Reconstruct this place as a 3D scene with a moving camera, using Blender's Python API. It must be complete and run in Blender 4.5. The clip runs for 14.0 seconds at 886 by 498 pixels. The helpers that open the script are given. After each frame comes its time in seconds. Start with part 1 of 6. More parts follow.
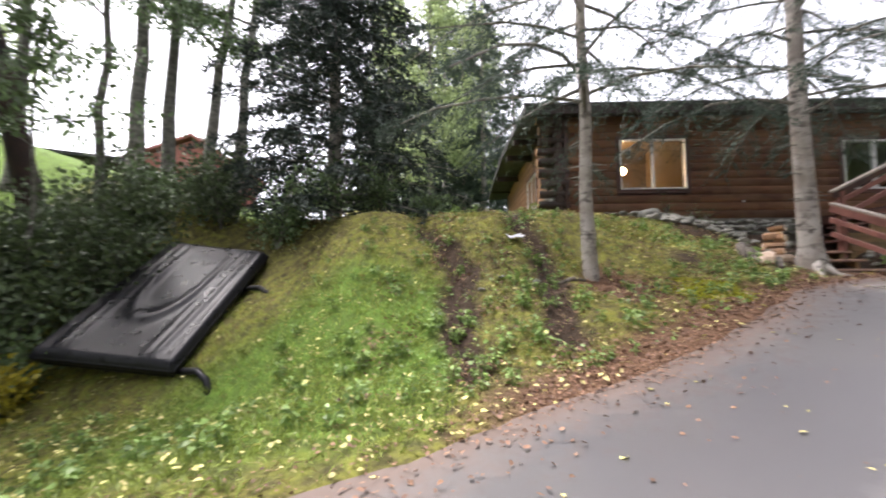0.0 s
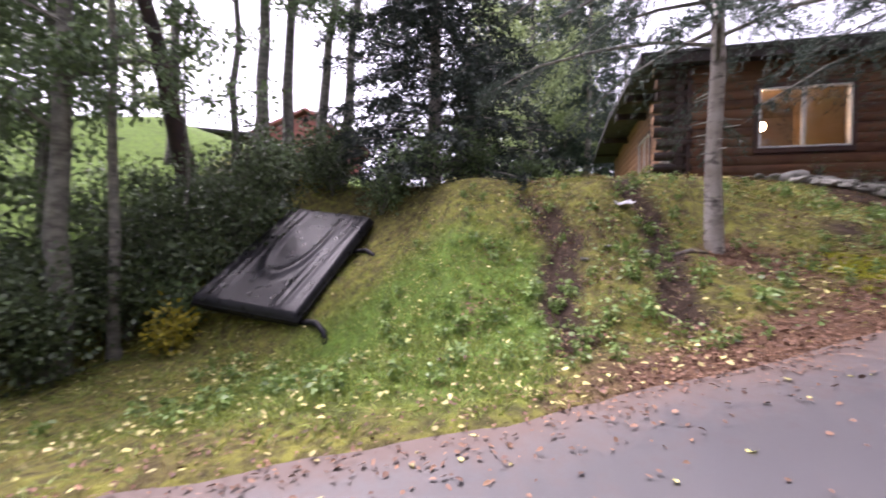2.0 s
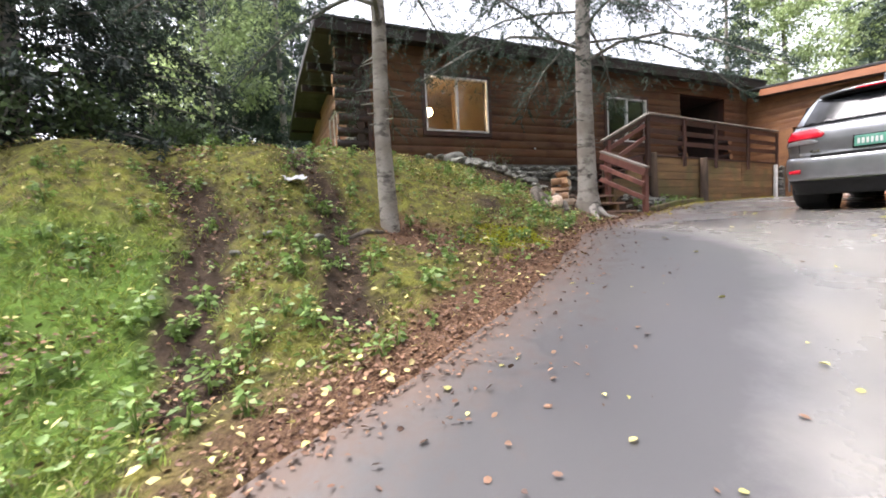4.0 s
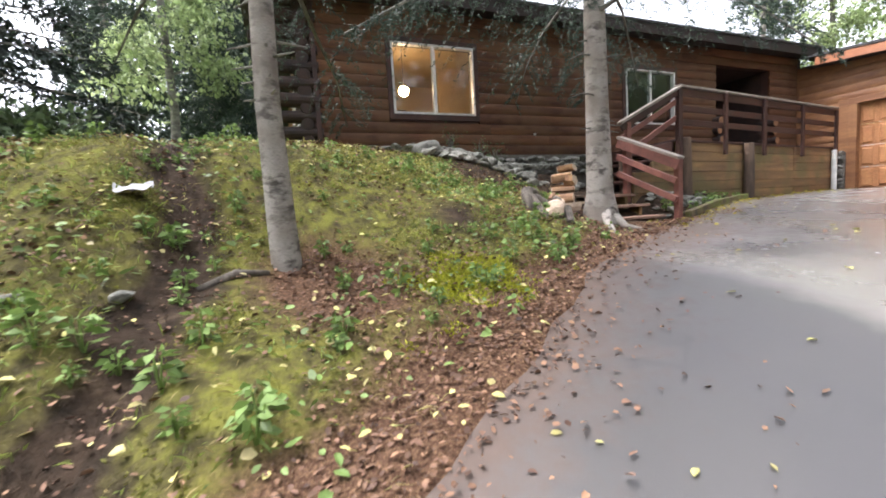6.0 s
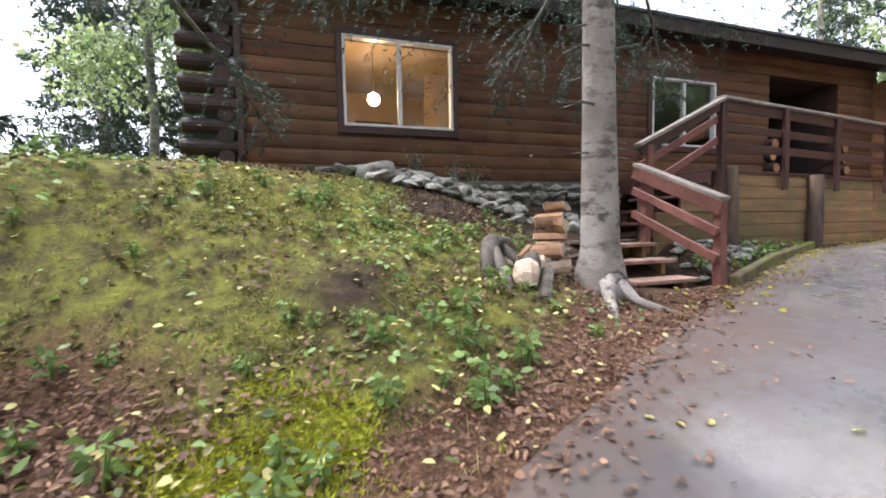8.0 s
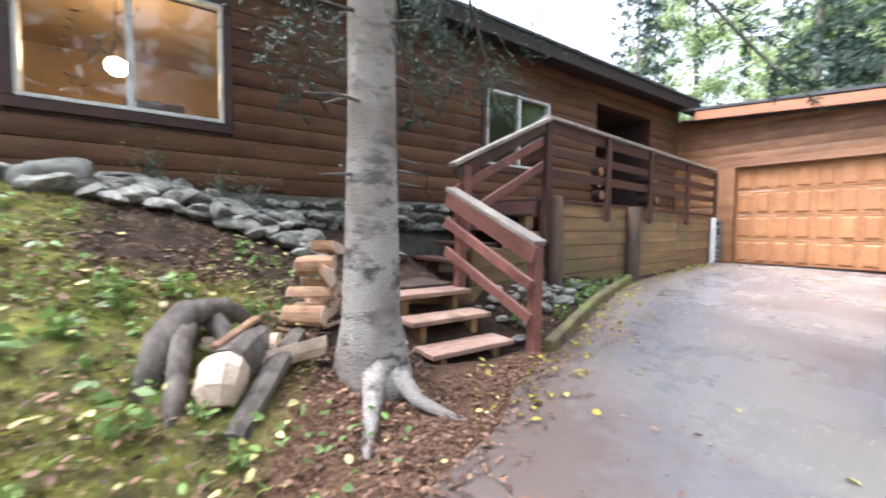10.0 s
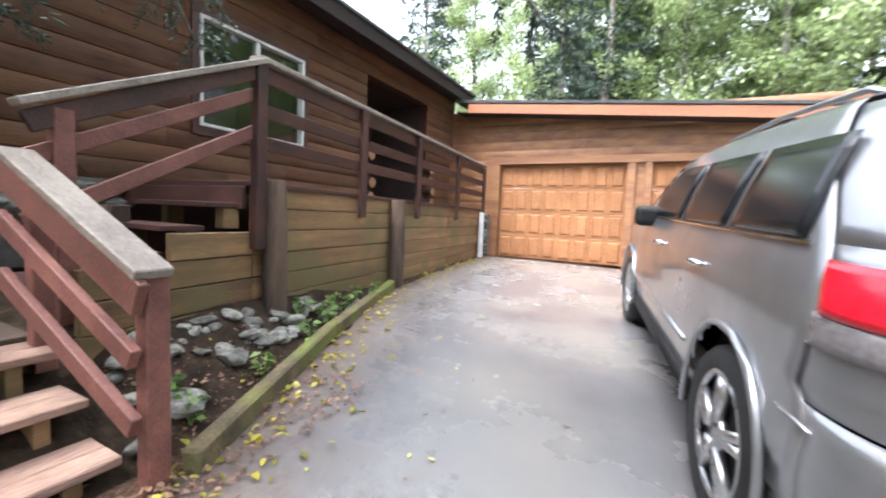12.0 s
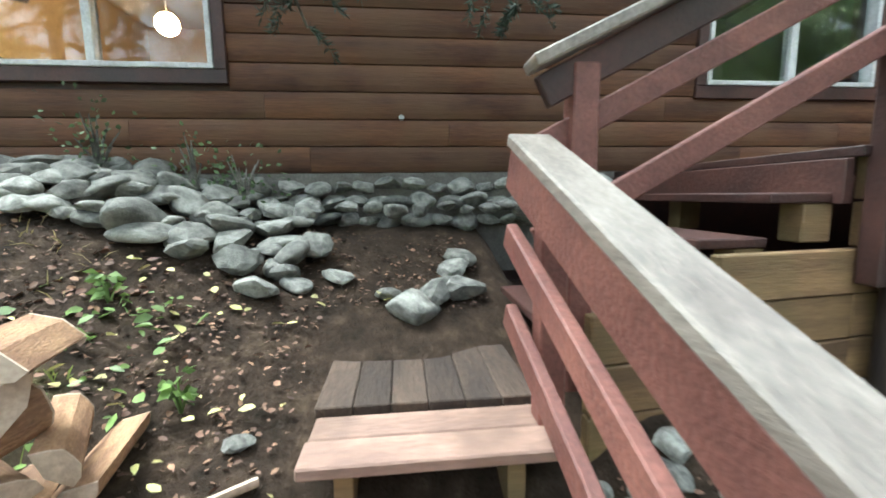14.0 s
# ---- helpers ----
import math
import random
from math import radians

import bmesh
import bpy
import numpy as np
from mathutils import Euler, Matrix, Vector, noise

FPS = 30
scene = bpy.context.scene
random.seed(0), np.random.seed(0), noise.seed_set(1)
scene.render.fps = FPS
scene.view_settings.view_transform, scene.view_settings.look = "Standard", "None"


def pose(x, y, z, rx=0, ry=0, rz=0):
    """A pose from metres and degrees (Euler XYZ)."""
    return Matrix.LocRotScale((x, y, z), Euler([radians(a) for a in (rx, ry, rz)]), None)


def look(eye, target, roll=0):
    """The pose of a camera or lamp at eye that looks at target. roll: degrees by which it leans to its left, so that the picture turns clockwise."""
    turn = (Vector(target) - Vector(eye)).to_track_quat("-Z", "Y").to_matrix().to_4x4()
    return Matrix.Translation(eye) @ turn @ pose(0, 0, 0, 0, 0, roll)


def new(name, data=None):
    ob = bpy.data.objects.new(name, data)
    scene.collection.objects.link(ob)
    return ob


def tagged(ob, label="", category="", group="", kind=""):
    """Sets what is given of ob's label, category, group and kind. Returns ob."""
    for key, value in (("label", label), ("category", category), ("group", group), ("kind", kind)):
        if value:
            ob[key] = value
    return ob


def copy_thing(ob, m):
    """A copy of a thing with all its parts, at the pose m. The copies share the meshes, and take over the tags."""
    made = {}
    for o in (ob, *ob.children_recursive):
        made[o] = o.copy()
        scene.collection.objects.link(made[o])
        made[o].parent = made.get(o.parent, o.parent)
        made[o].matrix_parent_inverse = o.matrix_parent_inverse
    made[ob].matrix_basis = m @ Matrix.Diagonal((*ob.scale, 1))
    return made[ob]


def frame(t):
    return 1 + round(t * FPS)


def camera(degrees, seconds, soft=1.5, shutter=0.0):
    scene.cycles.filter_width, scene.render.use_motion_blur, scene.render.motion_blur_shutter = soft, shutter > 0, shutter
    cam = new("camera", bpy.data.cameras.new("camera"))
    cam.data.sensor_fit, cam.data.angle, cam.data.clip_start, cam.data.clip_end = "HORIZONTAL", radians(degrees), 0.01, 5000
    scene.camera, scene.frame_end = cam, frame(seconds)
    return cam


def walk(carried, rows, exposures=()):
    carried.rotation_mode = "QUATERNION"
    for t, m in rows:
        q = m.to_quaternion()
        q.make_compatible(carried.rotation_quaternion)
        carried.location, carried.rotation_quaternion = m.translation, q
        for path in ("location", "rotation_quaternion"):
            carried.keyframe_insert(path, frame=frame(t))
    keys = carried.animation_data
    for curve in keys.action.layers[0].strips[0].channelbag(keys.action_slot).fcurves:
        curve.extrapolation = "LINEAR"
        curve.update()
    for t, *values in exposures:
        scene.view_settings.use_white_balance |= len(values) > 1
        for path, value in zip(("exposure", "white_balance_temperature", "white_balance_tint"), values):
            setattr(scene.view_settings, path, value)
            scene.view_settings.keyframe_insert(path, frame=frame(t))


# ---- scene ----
cam = camera(94.4, 14.0, soft=1.8, shutter=0.25)
PATH = [
    (0, (10.062, -0.198, -0.342), (8.068, -0.236, -0.193), -0.5),
    (0.5, (10.143, -0.279, -0.344), (8.259, -0.938, -0.207), -0.5),
    (1, (10.216, -0.314, -0.327), (8.524, -1.377, -0.256), -0.8),
    (1.5, (10.2, -0.287, -0.327), (8.46, -1.273, -0.336), -0.2),
    (2, (10.04, -0.246, -0.344), (8.102, -0.741, -0.358), 1.0),
    (2.5, (9.714, -0.23, -0.353), (7.715, -0.169, -0.353), 0.7),
    (3, (9.464, -0.098, -0.395), (7.531, 0.411, -0.441), -1.3),
    (3.5, (9.192, 0.184, -0.336), (7.33, 0.908, -0.441), -2.8),
    (3.7, (9.047, 0.295, -0.322), (7.213, 1.084, -0.439), -2.8),
    (6, (7.323, 1.941, 0.02), (5.466, 2.663, -0.159), -3.4),
    (6.5, (6.932, 2.307, 0.16), (5.09, 3.072, 0.004), -2.5),
    (7, (6.607, 2.738, 0.223), (4.758, 3.48, 0.052), -2.1),
    (9.3, (5.389, 4.455, 0.649), (3.442, 4.914, 0.644), -0.9),
    (9.5, (5.32, 4.615, 0.682), (3.418, 5.233, 0.638), -0.8),
    (10, (5.147, 4.959, 0.712), (3.516, 6.113, 0.61), 0.6),
    (10.3, (5.052, 5.23, 0.698), (3.729, 6.725, 0.585), 0.8),
    (10.5, (5.051, 5.373, 0.732), (3.96, 7.044, 0.591), 0.9),
    (11, (5.039, 5.792, 0.781), (4.29, 7.64, 0.625), 1.7),
    (11.5, (4.855, 6.173, 0.806), (4.221, 8.066, 0.686), 2.3),
    (12, (4.685, 6.541, 0.873), (3.764, 8.31, 0.715), 2.6),
    (12.5, (4.377, 6.747, 0.882), (2.945, 8.109, 0.575), 1.5),
    (13, (4.01, 6.873, 0.896), (2.28, 7.786, 0.482), 0.5),
    (13.3, (3.78, 6.951, 0.916), (1.909, 7.54, 0.524), -1.0),
    (13.6, (3.558, 6.978, 0.962), (1.627, 7.342, 0.589), -1.7),
    (14, (3.265, 6.923, 0.914), (1.292, 7.126, 0.652), -0.7),
]
walk(cam, [(t, look(e, g, r)) for t, e, g, r in PATH], [(0.0, 2.25, 6500, 17), (1.0, 2.15, 6200, 27), (2.0, 2.1, 6200, 35), (2.6, 2.2, 6300, 33), (3.5, 2.3, 6400, 17), (6.0, 2.5, 6300, 14), (7.0, 2.55, 6300, 14), (9.5, 2.75, 5700, 18), (10.0, 2.95, 5800, 13), (11.0, 2.75, 6000, 12), (12.0, 2.9, 6000, 11), (13.0, 3.05, 6000, 7), (14.0, 3.2, 5700, -2)])

# ---- light ----
world = bpy.data.worlds.new("world")
scene.world = world
world.use_nodes = True
wn = world.node_tree
sky = wn.nodes.new("ShaderNodeTexSky")
sky.sky_type, sky.sun_disc = "NISHITA", False
sky.sun_elevation, sky.sun_rotation = radians(66), radians(205)
sky.air_density, sky.dust_density = 1.0, 4.0
hsv = wn.nodes.new("ShaderNodeHueSaturation")
hsv.inputs["Saturation"].default_value = 0.25
wn.links.new(sky.outputs[0], hsv.inputs["Color"])
wn.links.new(hsv.outputs[0], wn.nodes["Background"].inputs[0])
wn.nodes["Background"].inputs[1].default_value = 0.15
sun = new("sun", bpy.data.lights.new("sun", "SUN"))
sun.data.energy, sun.data.angle, sun.data.color = 1.5, radians(35), (1.0, 0.97, 0.93)
sun.matrix_world = look((0, 0, 0), (-math.sin(radians(205)) * math.cos(radians(66)), -math.cos(radians(205)) * math.cos(radians(66)), -math.sin(radians(66))))


# ---- materials ----
def material(name, colour, rough=0.7, dark=None, scale=8.0, fine=60.0, bump=0.3, metal=0.0, stretch=(1, 1, 1), spec=0.5, vary=0.0, contrast=(0.35, 0.65), island=False, coat=0.0, trans=0.0, low=None, lowscale=1.0):
    m = bpy.data.materials.new(name)
    m.use_nodes = True
    nt = m.node_tree
    b = nt.nodes["Principled BSDF"]
    L = nt.links.new
    tc = nt.nodes.new("ShaderNodeTexCoord")
    mp = nt.nodes.new("ShaderNodeMapping")
    mp.inputs["Scale"].default_value = stretch
    L(tc.outputs["Object"], mp.inputs["Vector"])
    vec = mp.outputs[0]
    if vary or island:
        info = nt.nodes.new("ShaderNodeObjectInfo") if not island else nt.nodes.new("ShaderNodeNewGeometry")
        rnd = info.outputs["Random"] if not island else info.outputs["Random Per Island"]
        add = nt.nodes.new("ShaderNodeVectorMath")
        add.operation = "ADD"
        mul = nt.nodes.new("ShaderNodeMath")
        mul.operation = "MULTIPLY"
        mul.inputs[1].default_value = 37.0
        L(rnd, mul.inputs[0])
        L(vec, add.inputs[0])
        L(mul.outputs[0], add.inputs[1])
        vec = add.outputs[0]
    n1 = nt.nodes.new("ShaderNodeTexNoise")
    n1.inputs["Scale"].default_value, n1.inputs["Detail"].default_value, n1.inputs["Roughness"].default_value = scale, 6, 0.6
    n2 = nt.nodes.new("ShaderNodeTexNoise")
    n2.inputs["Scale"].default_value, n2.inputs["Detail"].default_value = fine, 4
    L(vec, n1.inputs["Vector"])
    L(vec, n2.inputs["Vector"])
    ramp = nt.nodes.new("ShaderNodeValToRGB")
    dk = dark or tuple(c * 0.55 for c in colour)
    ramp.color_ramp.elements[0].color, ramp.color_ramp.elements[1].color = (*dk, 1), (*colour, 1)
    ramp.color_ramp.elements[0].position, ramp.color_ramp.elements[1].position = contrast
    L(n1.outputs[0], ramp.inputs[0])
    mix = nt.nodes.new("ShaderNodeMix")
    mix.data_type, mix.blend_type = "RGBA", "OVERLAY"
    mix.inputs[0].default_value = 0.45
    L(ramp.outputs[0], mix.inputs[6])
    L(n2.outputs[0], mix.inputs[7])
    out = mix.outputs[2]
    if low:
        n3 = nt.nodes.new("ShaderNodeTexNoise")
        n3.inputs["Scale"].default_value, n3.inputs["Detail"].default_value = lowscale, 3
        L(tc.outputs["Object"], n3.inputs["Vector"])
        r3 = nt.nodes.new("ShaderNodeValToRGB")
        r3.color_ramp.elements[0].position, r3.color_ramp.elements[1].position = 0.45, 0.62
        L(n3.outputs[0], r3.inputs[0])
        m3 = nt.nodes.new("ShaderNodeMix")
        m3.data_type = "RGBA"
        L(r3.outputs[0], m3.inputs[0])
        L(out, m3.inputs[6])
        m3.inputs[7].default_value = (*low, 1)
        out = m3.outputs[2]
    if vary or island:
        h = nt.nodes.new("ShaderNodeHueSaturation")
        mr = nt.nodes.new("ShaderNodeMapRange")
        mr.inputs[3].default_value, mr.inputs[4].default_value = 1 - vary, 1 + vary
        L(rnd, mr.inputs[0])
        L(mr.outputs[0], h.inputs["Value"])
        mh = nt.nodes.new("ShaderNodeMapRange")
        mh.inputs[3].default_value, mh.inputs[4].default_value = 0.5 - vary * 0.05, 0.5 + vary * 0.05
        L(n1.outputs[0], mh.inputs[0])
        L(mh.outputs[0], h.inputs["Hue"])
        L(out, h.inputs["Color"])
        out = h.outputs[0]
    L(out, b.inputs["Base Color"])
    rr = nt.nodes.new("ShaderNodeMapRange")
    rr.inputs[3].default_value, rr.inputs[4].default_value = max(rough - 0.15, 0.02), min(rough + 0.15, 1)
    L(n1.outputs[0], rr.inputs[0])
    L(rr.outputs[0], b.inputs["Roughness"])
    b.inputs["Metallic"].default_value = metal
    b.inputs["Specular IOR Level"].default_value = spec
    b.inputs["Coat Weight"].default_value = coat
    b.inputs["Coat Roughness"].default_value = 0.05
    if trans:
        b.inputs["Subsurface Weight"].default_value = 0.0
        tr = nt.nodes.new("ShaderNodeBsdfTranslucent")
        ms = nt.nodes.new("ShaderNodeMixShader")
        ms.inputs[0].default_value = trans
        L(out, tr.inputs["Color"])
        L(b.outputs[0], ms.inputs[1])
        L(tr.outputs[0], ms.inputs[2])
        L(ms.outputs[0], nt.nodes["Material Output"].inputs[0])
    if bump:
        bp = nt.nodes.new("ShaderNodeBump")
        bp.inputs["Strength"].default_value, bp.inputs["Distance"].default_value = bump, 0.02
        madd = nt.nodes.new("ShaderNodeMath")
        L(n1.outputs[0], madd.inputs[0])
        L(n2.outputs[0], madd.inputs[1])
        L(madd.outputs[0], bp.inputs["Height"])
        L(bp.outputs[0], b.inputs["Normal"])
    return m


SIDING = material("log_siding_stain", (0.15, 0.068, 0.035), 0.7, (0.055, 0.026, 0.016), 2.2, 40, 0.25, stretch=(1, 0.25, 3), vary=0.22, low=(0.115, 0.064, 0.036), lowscale=1.2, spec=0.25)
SIDING_G = material("garage_siding_stain", (0.26, 0.125, 0.055), 0.55, (0.15, 0.065, 0.03), 2.2, 40, 0.2, stretch=(0.25, 1, 3), vary=0.15)
TIMBER = material("treated_timber", (0.25, 0.145, 0.066), 0.75, (0.11, 0.064, 0.03), 2.0, 50, 0.3, stretch=(1, 0.2, 3), vary=0.2, low=(0.13, 0.10, 0.042), lowscale=1.5)
TRIM = material("brown_trim_paint", (0.06, 0.022, 0.016), 0.55, (0.025, 0.011, 0.009), 3.0, 60, 0.2, vary=0.15)
RAIL = material("red_brown_rail_paint", (0.20, 0.078, 0.06), 0.55, (0.115, 0.045, 0.036), 5.0, 70, 0.25, vary=0.12)
RAILTOP = material("weathered_rail_cap", (0.27, 0.235, 0.20), 0.6, (0.15, 0.125, 0.105), 6.0, 60, 0.3, stretch=(0.3, 1, 1))
TREAD = material("worn_tread_boards", (0.33, 0.21, 0.16), 0.75, (0.16, 0.095, 0.07), 4.0, 60, 0.35, stretch=(1, 0.25, 1), vary=0.15, low=(0.16, 0.1, 0.075), lowscale=3.0)
POST = material("weathered_log_post", (0.14, 0.09, 0.06), 0.85, (0.025, 0.017, 0.014), 2.0, 50, 0.5, stretch=(3, 3, 0.5), vary=0.2)
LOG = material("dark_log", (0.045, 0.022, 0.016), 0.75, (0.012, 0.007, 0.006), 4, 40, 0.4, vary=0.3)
LOGEND = material("log_end_grain", (0.36, 0.2, 0.1), 0.8, (0.2, 0.1, 0.05), 8, 60, 0.3, vary=0.2)
STONE = material("grey_fieldstone", (0.31, 0.305, 0.27), 0.88, (0.10, 0.10, 0.088), 4.0, 40, 0.6, vary=0.4)
SOIL = material("bare_soil", (0.10, 0.068, 0.045), 0.9, (0.035, 0.023, 0.016), 9, 70, 0.8)
ROOF = material("dark_shingle", (0.05, 0.048, 0.05), 0.8, (0.02, 0.02, 0.02), 6, 60, 0.5)
FASCIA = material("orange_brown_fascia", (0.30, 0.12, 0.055), 0.55, (0.19, 0.07, 0.033), 2, 40, 0.15, stretch=(0.2, 1, 2))
# near black: the shade below the eaves is part of this colour
SOFFIT = material("shaded_soffit", (0.022, 0.012, 0.01), 0.8, (0.012, 0.008, 0.007), 3, 40, 0.15)
GDOOR = material("garage_door_paint", (0.31, 0.145, 0.062), 0.68, (0.23, 0.10, 0.042), 1.5, 30, 0.1, vary=0.06, spec=0.3)
WHITE = material("white_window_vinyl", (0.62, 0.62, 0.60), 0.4, (0.45, 0.45, 0.44), 6, 60, 0.05)
BARK1 = material("spruce_bark", (0.33, 0.30, 0.27), 0.88, (0.06, 0.05, 0.044), 5.0, 50, 1.0, stretch=(1, 1, 2.2), contrast=(0.37, 0.5), low=(0.22, 0.19, 0.165), lowscale=2.2)
BARK2 = material("grey_alder_bark", (0.22, 0.21, 0.18), 0.85, (0.07, 0.065, 0.055), 5.0, 60, 0.7, stretch=(1, 1, 2.0), vary=0.3)
# darker copy of the needles, with the backlit silhouette put into the colour
NEEDLE_SILHOUETTE = material("silhouetted_spruce_needles", (0.03, 0.048, 0.034), 0.7, (0.01, 0.018, 0.014), 1.5, 40, 0.0, island=True, vary=0.45, trans=0.1)
NEEDLE = material("spruce_needles", (0.058, 0.088, 0.06), 0.65, (0.018, 0.034, 0.025), 1.5, 40, 0.0, island=True, vary=0.45, trans=0.15)
LEAF = material("green_leaves", (0.14, 0.20, 0.085), 0.5, (0.06, 0.10, 0.045), 0.6, 30, 0.0, island=True, vary=0.5, trans=0.3)
BUSHLEAF = material("dark_bush_leaves", (0.10, 0.14, 0.06), 0.5, (0.035, 0.055, 0.026), 0.7, 30, 0.0, island=True, vary=0.5, trans=0.25)


def asphalt_material():
    """Wet asphalt: a fresh dark strip along its edge and a south end dimmed against sky glare (cover red), tan dirt
    trodden over it (cover green).
    """
    m = material("wet_asphalt", (0.135, 0.13, 0.13), 0.26, (0.085, 0.082, 0.085), 0.9, 160, 0.08, spec=0.8, low=(0.16, 0.148, 0.135), lowscale=0.6)
    nt, L = m.node_tree, m.node_tree.links.new
    b = nt.nodes["Principled BSDF"]
    col, rough = b.inputs["Base Color"].links[0].from_socket, b.inputs["Roughness"].links[0].from_socket
    at = nt.nodes.new("ShaderNodeAttribute")
    at.attribute_name = "cover"
    sep = nt.nodes.new("ShaderNodeSeparateColor")
    L(at.outputs["Color"], sep.inputs[0])
    tc = nt.nodes.new("ShaderNodeTexCoord")
    for ch, scale, tint, rgh in ((0, 1.6, (0.034, 0.032, 0.034), 0.5), (1, 7.0, (0.085, 0.053, 0.038), 0.8)):
        n = nt.nodes.new("ShaderNodeTexNoise")
        n.inputs["Scale"].default_value, n.inputs["Detail"].default_value, n.inputs["Roughness"].default_value = scale, 8, 0.7
        L(tc.outputs["Object"], n.inputs["Vector"])
        ad = nt.nodes.new("ShaderNodeMath")
        ad.operation = "ADD"
        L(n.outputs[0], ad.inputs[0])
        L(sep.outputs[ch], ad.inputs[1])
        mr = nt.nodes.new("ShaderNodeMapRange")
        mr.inputs[1].default_value, mr.inputs[2].default_value, mr.inputs[4].default_value = 0.75, 1.25, 0.85
        L(ad.outputs[0], mr.inputs[0])
        mx = nt.nodes.new("ShaderNodeMix")
        mx.data_type = "RGBA"
        L(mr.outputs[0], mx.inputs[0])
        L(col, mx.inputs[6])
        mx.inputs[7].default_value = (*tint, 1)
        col = mx.outputs[2]
        mf = nt.nodes.new("ShaderNodeMix")
        L(mr.outputs[0], mf.inputs[0])
        L(rough, mf.inputs[2])
        mf.inputs[3].default_value = rgh
        rough = mf.outputs[0]
    L(col, b.inputs["Base Color"])
    L(rough, b.inputs["Roughness"])
    return m


ASPHALT = asphalt_material()


# ---- helpers of the place ----
def part(name, bm, mat, parent=None, label="", smooth=False):
    me = bpy.data.meshes.new(name)
    bm.to_mesh(me)
    bm.free()
    me.materials.append(mat)
    if smooth:
        for p in me.polygons:
            p.use_smooth = True
    ob = new(name, me)
    ob.parent = parent
    if label:
        tagged(ob, label)
    return ob


def thing(name, label="", category="", group="", kind="", m=None):
    ob = new(name)
    if m is not None:
        ob.matrix_basis = m
    return tagged(ob, label, category, group, kind)


def box_bm(lo, hi, bevel=0.0, bm=None, m=None, segs=1):
    bm = bm or bmesh.new()
    c = [(a + b) / 2 for a, b in zip(lo, hi)]
    s = [abs(b - a) for a, b in zip(lo, hi)]
    mat = Matrix.Translation(c) @ Matrix.Diagonal((*s, 1))
    r = bmesh.ops.create_cube(bm, size=1, matrix=(m @ mat) if m is not None else mat)
    if bevel:
        es = list({e for v in r["verts"] for e in v.link_edges})
        bmesh.ops.bevel(bm, geom=es, offset=bevel, segments=segs, affect="EDGES", profile=0.5)
    return bm


def beam_m(a, b):
    """Local frame at a with x along a to b and z as far up as can be."""
    a, b = Vector(a), Vector(b)
    x = (b - a).normalized()
    y = Vector((0, 0, 1)).cross(x)
    y = y.normalized() if y.length > 1e-4 else Vector((0, 1, 0))
    z = x.cross(y)
    return Matrix(((x.x, y.x, z.x, a.x), (x.y, y.y, z.y, a.y), (x.z, y.z, z.z, a.z), (0, 0, 0, 1))), (b - a).length


def beam_bm(a, b, width, height, bevel=0.004, bm=None):
    m, n = beam_m(a, b)
    return box_bm((0, -width / 2, -height / 2), (n, width / 2, height / 2), bevel, bm, m)


def tube_bm(points, radii, segs=10, bm=None, caps=True, rough=0.0, seed=0):
    bm = bm or bmesh.new()
    rings = []
    rnd = random.Random(seed)
    for i, (p, r) in enumerate(zip(points, radii)):
        p = Vector(p)
        d = (Vector(points[min(i + 1, len(points) - 1)]) - Vector(points[max(i - 1, 0)])).normalized()
        side = d.cross(Vector((0, 1, 0.01)) if abs(d.y) < 0.9 else Vector((1, 0, 0))).normalized()
        up = side.cross(d)
        rings.append([bm.verts.new(p + (side * math.cos(t) + up * math.sin(t)) * r * (1 + rough * rnd.uniform(-1, 1))) for t in [2 * math.pi * k / segs for k in range(segs)]])
    for a, b in zip(rings, rings[1:]):
        for k in range(segs):
            bm.faces.new((a[k], a[(k + 1) % segs], b[(k + 1) % segs], b[k]))
    if caps:
        bm.faces.new(rings[0])
        bm.faces.new(rings[-1][::-1])
    bmesh.ops.recalc_face_normals(bm, faces=bm.faces)
    return bm


def mesh_np(name, verts, faces, mat, parent=None, smooth=False):
    """A mesh from numpy arrays: verts (n, 3), faces (m, 3 or 4)."""
    me = bpy.data.meshes.new(name)
    k = faces.shape[1]
    me.vertices.add(len(verts))
    me.vertices.foreach_set("co", verts.astype(np.float32).ravel())
    me.loops.add(faces.size)
    me.loops.foreach_set("vertex_index", faces.astype(np.int32).ravel())
    me.polygons.add(len(faces))
    me.polygons.foreach_set("loop_start", np.arange(0, faces.size, k, dtype=np.int32))
    me.update(calc_edges=True)
    me.validate()
    me.materials.append(mat)
    if smooth:
        me.polygons.foreach_set("use_smooth", np.ones(len(faces), dtype=bool))
    ob = new(name, me)
    ob.parent = parent
    return ob


def blades(pos, along, length, width, rng, droop=0.0, fold=0.25):
    """Leaf quads: pos (n,3), along (n,3) unit. Diamond leaves that face a random way."""
    n = len(pos)
    along = along / (np.linalg.norm(along, axis=1, keepdims=True) + 1e-9)
    r = rng.normal(size=(n, 3))
    side = np.cross(along, r)
    side /= np.linalg.norm(side, axis=1, keepdims=True) + 1e-9
    nrm = np.cross(side, along)
    ln = np.asarray(length).reshape(-1, 1) * np.ones((n, 1))
    wd = np.asarray(width).reshape(-1, 1) * np.ones((n, 1))
    mid = pos + along * ln * 0.5 + nrm * wd * fold
    tip = pos + along * ln + np.array([0, 0, -1.0]) * droop * ln
    v = np.stack([pos, mid + side * wd * 0.5, tip, mid - side * wd * 0.5], axis=1).reshape(-1, 3)
    f = np.arange(4 * n).reshape(n, 4)
    return v, f


